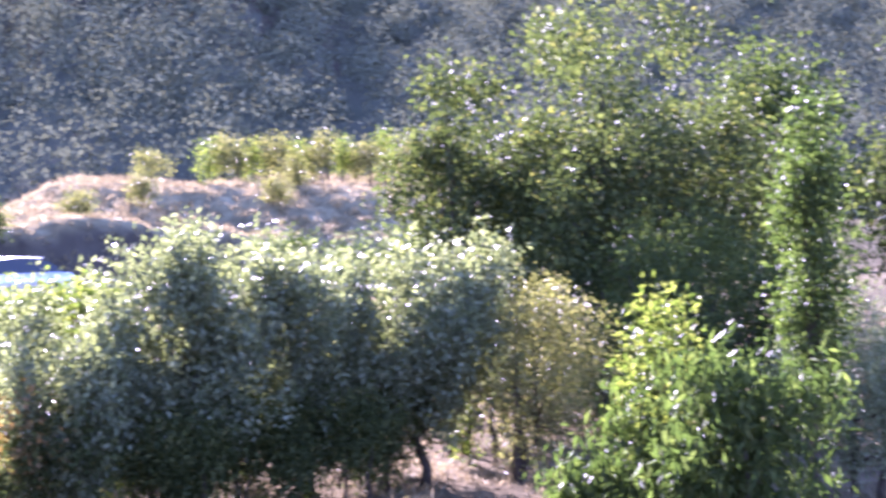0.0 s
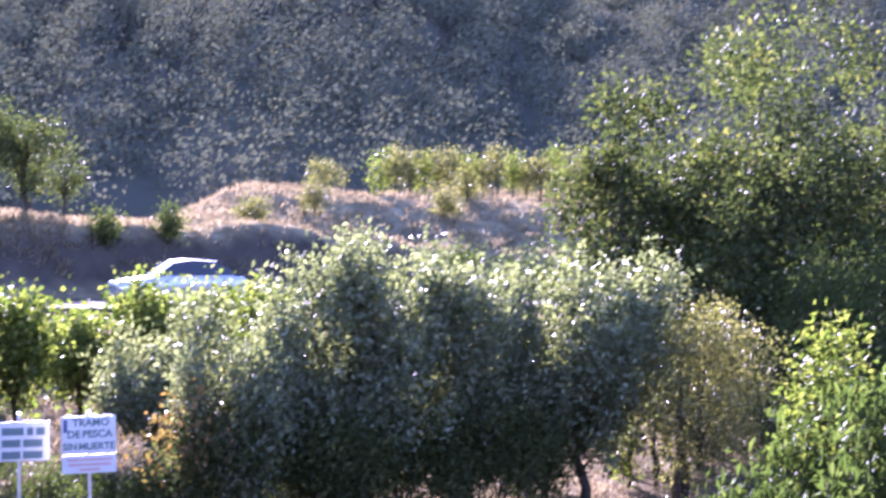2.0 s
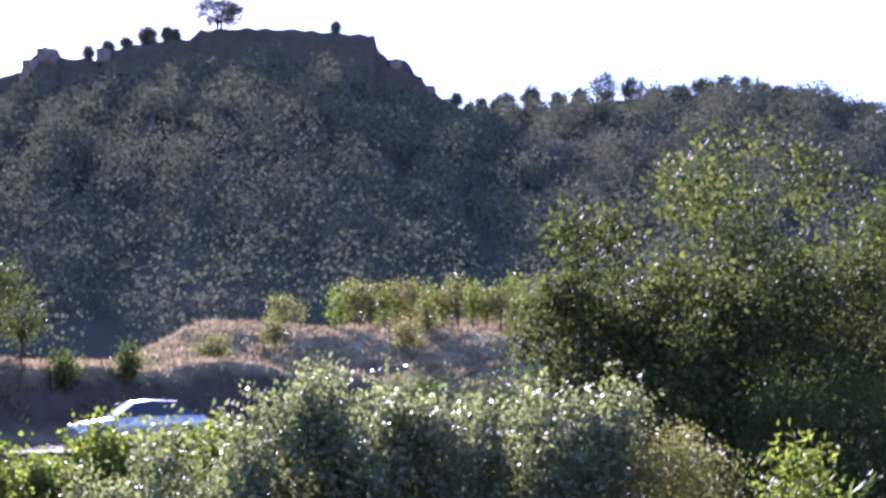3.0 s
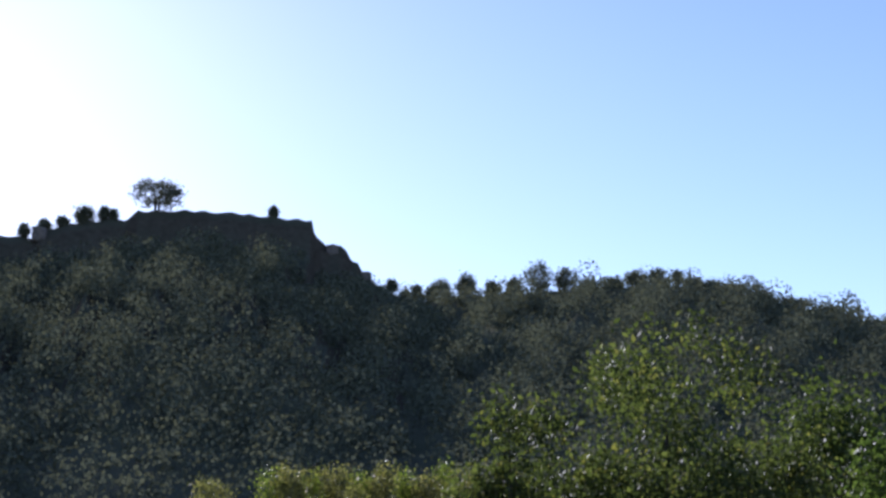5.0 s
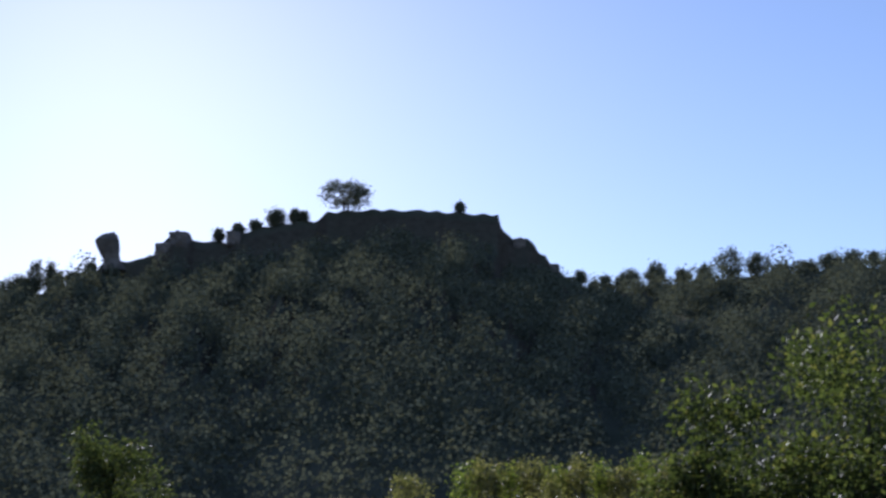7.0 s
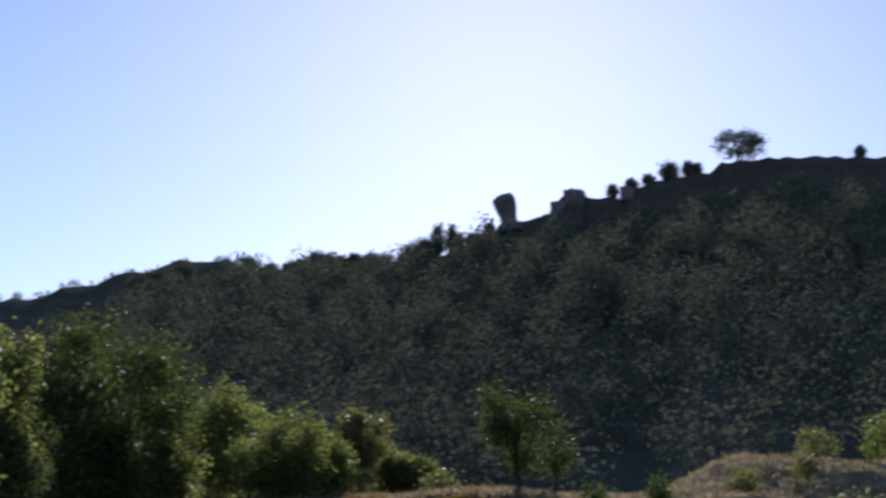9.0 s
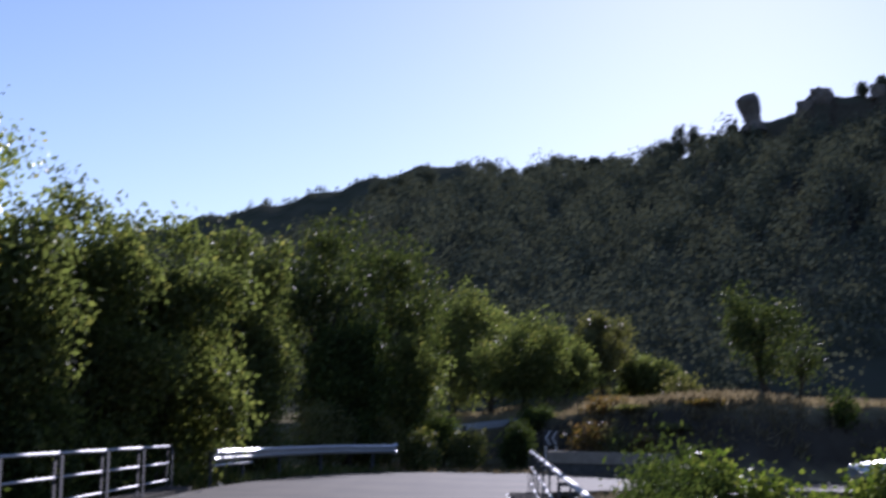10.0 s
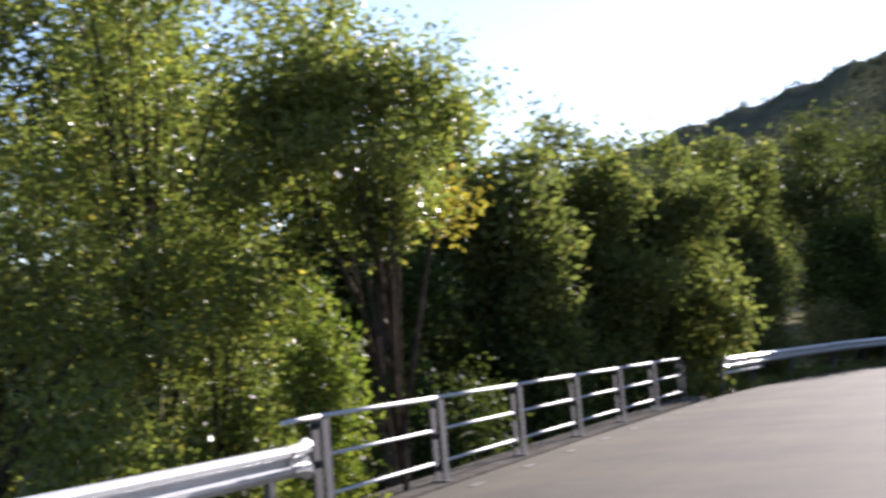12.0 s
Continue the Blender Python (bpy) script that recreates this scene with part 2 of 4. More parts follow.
def leaf_mesh(name, pts, size, material, parent, aspect=0.55, droop=0.2, flat=0.0, face=None):
    """Many small folded leaves, one at each point; face: the way each one faces, about."""
    n = len(pts)
    a = rng.normal(size=(n, 3))
    a[:, 2] = a[:, 2] * (1 - flat) - droop
    a /= np.linalg.norm(a, axis=1)[:, None]
    w = np.cross(a, rng.normal(size=(n, 3)))
    w /= np.linalg.norm(w, axis=1)[:, None] + 1e-9
    if face is not None:
        f = face + rng.normal(size=(n, 3)) * 0.28
        f /= np.linalg.norm(f, axis=1)[:, None]
        a = np.cross(f, a)
        a /= np.linalg.norm(a, axis=1)[:, None] + 1e-9
        w = np.cross(f, a)
    nn = np.cross(a, w)
    s = (size * rng.uniform(0.6, 1.3, n))[:, None]
    v = np.empty((n, 4, 3))
    v[:, 0] = pts
    v[:, 1] = pts + a * s * 0.45 + w * s * aspect * 0.5 + nn * s * 0.10
    v[:, 2] = pts + a * s
    v[:, 3] = pts + a * s * 0.45 - w * s * aspect * 0.5 + nn * s * 0.10
    i = np.arange(n)[:, None] * 4
    idx = np.concatenate([i, i + 1, i + 2, i, i + 2, i + 3], 1).ravel()
    me = bpy.data.meshes.new(name)
    me.vertices.add(n * 4)
    me.vertices.foreach_set("co", v.ravel())
    me.loops.add(n * 6)
    me.loops.foreach_set("vertex_index", idx.astype(np.int32))
    me.polygons.add(n * 2)
    me.polygons.foreach_set("loop_start", (np.arange(n * 2) * 3).astype(np.int32))
    me.update(calc_edges=True)
    me.materials.append(material)
    ob = new(name, me)
    ob.parent = parent
    return ob


def unit(n):
    d = rng.normal(size=(n, 3))
    return d / np.linalg.norm(d, axis=1)[:, None]


def tree(name, at, label, category, height, radius, low, leaf, material, blobs=40, tips=14, per=12, group="",
         rb=0.3, lean=(0, 0), aspect=0.55, droop=0.25, extra=None, top=1.0, stems=1, trunk_r=None, spread=1.6, masses=0, sprig=0.0, limbs=12):
    """A tapered trunk with limbs to each clump of an uneven crown. low: height where the crown begins. extra: (material, place, radius, count)."""
    t = thing(name, at, label, category, group)
    hc, rz = (height + low) / 2, (height - low) / 2
    ctr = np.array([lean[0], lean[1], hc])
    d = unit(blobs)
    rad = rng.uniform(0.35, 1.0, blobs) ** 0.6
    c = ctr + d * rad[:, None] * np.array([radius, radius, rz]) * (1 - rb * 0.8)
    if masses:
        md = unit(masses)
        mc = ctr + md * rng.uniform(0.3, 0.85, masses)[:, None] * np.array([radius, radius, rz])
        c = mc[np.arange(blobs) % masses] + unit(blobs) * (rng.uniform(0, 1, blobs) ** 0.5 * radius * 0.3)[:, None] * np.array([1, 1, 0.75])
        c[:, 2] = np.clip(c[:, 2], low, height - rb * radius * 0.5)
    c[:, 2] = low + (c[:, 2] - low) * (height - rb * radius * 0.7 - low) / (c[:, 2].max() - low)
    k = np.clip((c[:, 2] - hc) / rz, 0, 1)
    c[:, :2] = c[:, :2] * (1 - k * (1 - top))[:, None]
    tr = trunk_r or height * 0.022
    for s in range(stems):
        off = Vector((rng.normal() * 0.12 * stems, rng.normal() * 0.12 * stems, 0)) if stems > 1 else Vector((0, 0, 0))
        ends = Vector((lean[0] * 0.8, lean[1] * 0.8, hc + rz * 0.45)) + off * 1.2
        pts = [off + (ends - off) * f + Vector((rng.normal(), rng.normal(), 0)) * tr * 0.7 * (0 < f < 1) for f in (-0.03, 0.12, 0.3, 0.5, 0.75, 1)]
        bm = bmesh.new()
        tube(bm, pts, [tr * 1.35, tr, tr * 0.85, tr * 0.62, tr * 0.36, tr * 0.1], 8)
        part("trunk" if stems == 1 else "stem", bm, M["bark"], t)
    for e in c[: min(blobs, limbs)]:
        e = Vector(e)
        f = rng.uniform(0.25, 0.7)
        s = Vector((lean[0] * 0.8 * f, lean[1] * 0.8 * f, (hc + rz * 0.45) * f))
        s.z = min(s.z, max(e.z - 0.15 * height * rng.random(), low * 0.55))
        mid = s.lerp(e, 0.5) + Vector((0, 0, 0.06 * height * rng.uniform(-0.3, 1)))
        bm = bmesh.new()
        tube(bm, [s, mid, e], [tr * 0.42, tr * 0.24, tr * 0.06], 5)
        part("limb", bm, M["bark"], t)
    tp = np.repeat(c, tips, 0) + unit(blobs * tips) * (rng.uniform(0.2, 1, blobs * tips) ** 0.5 * radius * rb)[:, None] * np.array([1, 1, min(1.3, rz / radius)])
    p = np.repeat(tp, per, 0) + rng.normal(size=(len(tp) * per, 3)) * leaf * spread
    if sprig:
        sd = unit(len(tp)) * 0.5 + np.array([0, 0, 1.0])
        p += np.repeat(sd, per, 0) * (rng.uniform(0, sprig, len(p)))[:, None]
    p[:, 2] = np.maximum(p[:, 2], 0.03)
    leaf_mesh("crown", p, leaf, material, t, aspect, droop)
    for mat2, place, r2, count in extra or ():
        q = np.array(place) + rng.normal(size=(count, 3)) * r2
        q = np.repeat(q[: count // 4], 4, 0) + rng.normal(size=(count // 4 * 4, 3)) * leaf
        leaf_mesh("autumn_leaves", q, leaf, mat2, t, aspect, droop)
    return t


# ---- ground ----
def lerp_table(x, table):
    xs, ys = zip(*table)
    return np.interp(x, xs, ys)


def step(a, b2, x):
    t = np.clip((x - a) / (b2 - a), 0, 1)
    return t * t * (3 - 2 * t)


RIDGE = [(-180, 5), (-60, 6), (-40, 7.5), (-21.8, 9.2), (-16.5, 10.65), (-14.2, 10.95), (-11, 10.9), (-8.5, 10.75), (-6.6, 10.7), (-4.7, 10.4), (-4, 10.5), (-1, 12.3), (1.3, 13.5), (4.5, 13.6), (7, 13.2),
         (9.8, 12.6), (12, 12.3), (13.4, 11.6), (14.7, 11.4), (16.2, 10.45), (18.6, 9.85), (20.5, 9.8), (22.6, 9.55), (24.6, 9.35), (26.5, 9.1), (28.7, 8.3), (31, 7.0), (35, 6), (45, 5), (75, 4), (120, 3), (180, 5)]
# the broken rock edge of the summit
CREST = [(-4.7, 10.42), (-4.1, 10.55), (-3.5, 10.8), (-2.94, 11.1), (-2.65, 11.38), (-2.35, 11.55), (-2.2, 11.88), (-1.92, 12.05), (-1.77, 12.33), (-1.47, 12.56), (-0.96, 12.55), (-0.86, 12.66), (-0.52, 12.88), (-0.42, 13.47), (1.3, 13.57),
         (2.36, 13.67), (4.5, 13.71), (6.2, 13.6), (6.66, 13.25), (7.3, 13.25), (8.6, 13.02), (9.7, 12.72), (9.93, 12.42), (11.3, 12.46), (11.41, 12.69), (12.0, 12.74), (12.1, 12.6), (12.43, 12.33), (12.54, 12.0), (13.1, 11.73),
         (13.8, 11.62), (14.65, 11.5), (14.8, 11.2), (16.2, 10.48)]
FAR = [(-180, 3), (-60, 5), (-40, 7.5), (-21.8, 9.2), (-15, 9.8), (0, 8), (20, 9), (24.4, 9.6), (25.3, 9.95), (26.5, 9.75), (28, 9.35), (31.5, 8.5), (35, 7.55), (39, 6.3), (48, 4), (75, 3), (180, 3)]


def height(x, y):
    az = np.degrees(np.arctan2(-x, y))
    r = np.hypot(x, y)
    u, v = x * DU[0] + y * DU[1], x * DV[0] + y * DV[1]
    n1 = np.sin(x * 0.37 + 1.3) * np.cos(y * 0.31) + 0.5 * np.sin(x * 0.9 + y * 0.7)
    clod = 0.05 * np.sin(x * 2.9 + 0.7 * np.sin(y * 2.1)) * np.cos(y * 3.3 + 0.5 * np.sin(x * 1.7)) + 0.03 * np.sin(x * 7.1 + y * 4.3) * np.cos(y * 6.1 - x * 3.3)
    # garden on the right of the bridge, river bank on the left
    right = -2.4 + 2.25 * step(26, 42, u) + 0.08 * n1 + clod
    left = -3.4 + 3.2 * step(33, 43, u) + 0.15 * n1
    z = right + (left - right) * step(0, 6, v)
    bank = step(-4.5, -1.4, v) * (1 - step(8, 12, v)) * (1 - step(8, 13, u))
    z = z + (-0.14 - z) * bank
    reach = np.clip(10.6 + (-v - 2.5) * 0.66, 10, 14.5)
    shoulder = step(-11.0, -8.3, v) * (1 - step(8, 12, v)) * (1 - step(reach - 0.6, reach + 2.2, u))
    z = np.maximum(z, z + (-1.34 + 0.07 * n1 + clod - z) * shoulder)
    flat = step(40, 43, u)
    z = z * (1 - flat) + (-0.14) * flat
    z = np.where((u > 40) & (v > 5), z + 0.5 * step(8, 20, v), z)
    # bank and dry terraces across the road
    edge = 54.5 + 1.2 * np.sin(v * 0.21) + 2.5 * step(-4, -30, v) + 12 * step(-10, 0, v)
    up1 = step(edge, edge + 2.6, u)
    h1 = 2.9 - 0.9 * step(-18, -34, v) - 1.2 * step(-9, 3, v)
    z = z + up1 * h1 + up1 * 0.22 * n1 * 0.6
    wide = step(10, 5.5, az) * (1 - 0.2 * step(-18, -30, az))
    z = z + step(66, 78, r) * 2.3 * wide + step(80, 90, r) * 0.6 * wide + step(60, 100, r) * 0.8
    lump = np.sin(x * 0.83 + 0.6 * np.sin(y * 0.5)) * np.cos(y * 0.71 + 0.8 * np.sin(x * 0.33)) + 0.6 * np.sin(x * 1.9 + y * 0.9) * np.cos(y * 1.6 - x * 0.4) + 0.35 * np.sin(x * 3.7 - y * 2.9)
    z = z + up1 * 0.07 * lump + (up1 > 0.6) * 0.22 * np.round(0.9 * np.sin(x * 0.21 + y * 0.43) + 0.5 * np.sin(x * 0.63)) * wide
    # the hill
    el = lerp_table(az, RIDGE)
    el = el + np.where((az > -4.7) & (az < 16.2), lerp_table(az, CREST) - el, 0.0) * step(251 + 4 * np.sin(az * 1.9) + 2.5 * np.sin(az * 4.7), 272, r)
    top = 1.5 + 280 * np.tan(np.radians(el))
    t = np.clip((r - 98) / 182, 0, 1)
    rise = t ** 1.05
    cliff = step(-3.5, -1.5, az) * step(16, 12, az)
    rise = rise * (1 - 0.09 * cliff * step(0.3, 0.8, t) * (1 - step(0.955, 0.985, t)))
    z = z * (1 - t) + top * rise
    rough = np.sin(az * 2.1 + r * 0.05) + 0.6 * np.sin(az * 5.3 - r * 0.11) + 0.5 * np.sin(az * 11 + r * 0.23)
    z = z + 1.3 * rough * step(0.1, 0.5, t) * (1 - step(0.85, 0.99, t)) + 0.18 * np.sin(az * 7.3 + 0.8 * np.sin(az * 3.1)) * step(0.9, 1, t)
    back = step(300, 520, r)
    z = z * (1 - back * 0.75)
    far = 1.5 + 900 * np.tan(np.radians(lerp_table(az, FAR))) + 2 * np.sin(az * 3.1) + 1.2 * np.sin(az * 9.7)
    z = z + (far - z) * step(560, 900, r)
    z = z * (1 - step(1000, 2200, r)) + 20 * step(1000, 2200, r)
    return z


def ground_z(p):
    return float(height(np.array([p[0]]), np.array([p[1]]))[0])


azs = np.concatenate([np.arange(-180, -40, 4), np.arange(-40, -4, 0.6), np.arange(-4, 16, 0.1), np.arange(16, 70, 0.6), np.arange(70, 180, 4)])
rs = np.concatenate([np.arange(0.6, 90, 0.7), np.arange(90, 310, 3.2), np.arange(310, 1000, 25), [1100, 1300, 1600, 2000, 2500, 3000]])
A2, R2 = np.meshgrid(np.radians(azs), rs, indexing="ij")
GX, GY = -np.sin(A2) * R2, np.cos(A2) * R2
GZ = height(GX.ravel(), GY.ravel()).reshape(GX.shape)
na, nr = GX.shape
me = bpy.data.meshes.new("ground")
gv = np.stack([GX, GY, GZ], -1).reshape(-1, 3)
gv = np.concatenate([gv, [[0, 0, -0.15]]])
ii, jj = np.meshgrid(np.arange(na), np.arange(nr - 1), indexing="ij")
i2 = (ii + 1) % na
quads = np.stack([ii * nr + jj, ii * nr + jj + 1, i2 * nr + jj + 1, i2 * nr + jj], -1).reshape(-1, 4)
tri = [(na * nr, k * nr, ((k + 1) % na) * nr) for k in range(na)]
me.from_pydata(gv.tolist(), [], quads.tolist() + tri)
me.polygons.foreach_set("use_smooth", [True] * len(me.polygons))
cov = np.zeros((len(gv), 4))
gu = gv[:, 0] * DU[0] + gv[:, 1] * DU[1]
gr = np.hypot(gv[:, 0], gv[:, 1])
cov[:, 0] = step(50, 56, gu) + 0.35 * step(26, 34, gu) * (1 - step(50, 56, gu))
cov[:, 1] = step(86, 98, gr)
# a pale track slanting across the wooded slope
gel, gaz = np.degrees(np.arctan2(gv[:, 2] - 1.5, gr)), np.degrees(np.arctan2(-gv[:, 0], gv[:, 1]))
track = np.exp(-((gel - (9.3 + 0.07 * np.sin(gaz * 1.7))) / 0.07) ** 2) * step(-12, -11, gaz) * (1 - step(-7, -6, gaz))
cov[:, 1] *= 1 - track * (gr > 150)
cov[:, 0] = np.maximum(cov[:, 0], track * (gr > 150))
cov[:, 3] = 1
at_ = me.color_attributes.new("cover", "FLOAT_COLOR", "POINT")
at_.data.foreach_set("color", cov.ravel())
me.materials.append(M["ground"])
tagged(new("ground", me), "dry soil, straw terraces and a scrub-covered hillside", "ground", kind="structure")

# ---- road and bridge ----
road_edge = [(-40, 6.0), (-20, 6.0), (0, 6.0), (12, 6.02), (24, 6.45), (36, 6.6), (42, 6.3), (48, 5.6), (53, 4.3), (57, 1.5), (58, -3), (55.5, -8), (53, -14), (52.4, -24),
             (52.4, -45), (52.4, -90), (44.5, -90), (44.5, -45), (44.5, -24), (44.4, -12), (43.6, -7), (42, -4), (39.5, -1.9), (36, -1.0), (24, -0.79), (12, -0.79), (10, -0.79), (9, -0.98), (0, -0.98), (-20, -0.98), (-40, -0.98)]
bm = bmesh.new()
bot = [bm.verts.new(uv(u, v, -0.12)) for u, v in road_edge]
topv = [bm.verts.new(uv(u, v, 0)) for u, v in road_edge]
bm.faces.new(topv)
for k in range(len(topv)):
    k2 = (k + 1) % len(topv)
    bm.faces.new((bot[k], bot[k2], topv[k2], topv[k]))
bmesh.ops.triangulate(bm, faces=[f for f in bm.faces if len(f.verts) > 4])
road = part("road", bm, M["asphalt"], None)
tagged(road, "worn grey asphalt road over the bridge, bending right", "road", kind="structure")
dash = bmesh.new()
box(dash, (-0.05, -0.23, 0.0), (0.05, 0.23, 0.006))
dash_me = bpy.data.meshes.new("road_marking")
dash.to_mesh(dash_me)
dash.free()
dash_me.materials.append(M["linepaint"])
for k in range(19):
    u = 4.0 + 1.85 * k
    o = new("road_marking", dash_me)
    o.parent = road
    o.matrix_basis = Matrix.Translation(uv(u, -0.39 - 0.0155 * (u - 12), 0.001)) @ Matrix.Rotation(BR, 4, "Z")
old_me = dash_me.copy()
old_me.materials.clear()
old_me.materials.append(M["oldpaint"])
for k in range(16):
    u = 3.0 + 2.3 * k
    o = new("road_marking", dash_me)
    o.parent = road
    o.data = old_me
    o.matrix_basis = Matrix.Translation(uv(u, 5.72 + 0.028 * max(0, u - 12), 0.001)) @ Matrix.Rotation(BR, 4, "Z")

slab = thing("bridge_deck", uv(24, 3), "plain concrete bridge slab with low edge beams", "bridge", turn=BR, kind="structure")
bm = bmesh.new()
box(bm, (-4.25, -13.5, -0.75), (4.45, 13.5, -0.13), 0.03)
part("slab", bm, M["concrete"], slab)
bm = bmesh.new()
box(bm, (3.80, -13.5, -0.55), (4.62, 13.5, 0.05), 0.03)
part("edge_beam", bm, M["edge"], slab)
bm = bmesh.new()
sec = ((-0.16, -0.5), (-0.16, 0.03), (0.5, 0.03), (0.5, -0.5))
turn_back = slab.matrix_basis.inverted()
ra, rb_ = ([bm.verts.new(turn_back @ uv(u, v + a, z)) for a, z in sec] for u, v in ((10.5, 6.13), (37.5, 7.1)))
for k in range(4):
    bm.faces.new((ra[k], ra[(k + 1) % 4], rb_[(k + 1) % 4], rb_[k]))
bm.faces.new(ra)
bm.faces.new(rb_)
part("edge_beam", bm, M["edge"], slab)
for yy in (-13.0, 13.0):
    bm = bmesh.new()
    box(bm, (-4.2, yy - 0.5, -4.2), (4.4, yy + 0.5, -0.7))
    part("abutment", bm, M["concrete"], slab)


def railing(name, posts, label):
    """posts: plan places of the posts in order; three bars run from post to post."""
    t = thing(name, posts[0], label, "railing")
    inv = posts[0]
    for k, p in enumerate(posts):
        q = posts[min(k + 1, len(posts) - 1)] - posts[max(k - 1, 0)]
        turn = Matrix.Rotation(math.atan2(q.y, q.x), 4, "Z")
        bm = bmesh.new()
        for s in (-1, 1):
            box(bm, (-0.085, s * 0.055 - 0.008, 0.0), (0.1, s * 0.055 + 0.008, 0.97), 0.003)
        box(bm, (-0.11, -0.1, 0.0), (0.11, 0.1, 0.02), 0.004)
        box(bm, (-0.075, -0.04, 0.93), (0.075, 0.04, 0.965))
        o = part("post", bm, M["post"], t)
        o.matrix_basis = Matrix.Translation(p - inv) @ turn
        if k + 1 < len(posts):
            a, c = p - inv, posts[k + 1] - inv
            d = (c - a).normalized()
            for z, rr, cut in ((1.0, 0.023, 0.012), (0.62, 0.018, 0.1), (0.24, 0.018, 0.1)):
                bm = bmesh.new()
                up = Vector((0, 0, z))
                tube(bm, [a + d * cut + up, c - d * cut + up], [rr, rr], 12)
                part("bar", bm, M["railpaint"], t)
    return t


LEFT = [uv(13.45 + 3.6 * k, 6.24 + 0.13 * k, 0.03) for k in range(7)]
lr = railing("bridge_railing", LEFT, "grey three-bar steel railing along the bridge edge")
q0 = uv(-0.8, 0.0)
bm = bmesh.new()
tube(bm, [Vector((0, 0, 1.0)), q0 + Vector((0, 0, 0.985))], [0.023, 0.023], 12)
part("bar", bm, M["railpaint"], lr)
rr_ = railing("bridge_railing", [uv(11.6 + 3.7 * k, -0.81 - 0.02 * 3.7 * k, 0.05) for k in range(8)], "grey three-bar steel railing beside the vines")
bm = bmesh.new()
tube(bm, [uv(-1.0, 0.02, 1.0), Vector((0, 0, 1.0))], [0.023, 0.023], 12)
part("bar", bm, M["railpaint"], rr_)


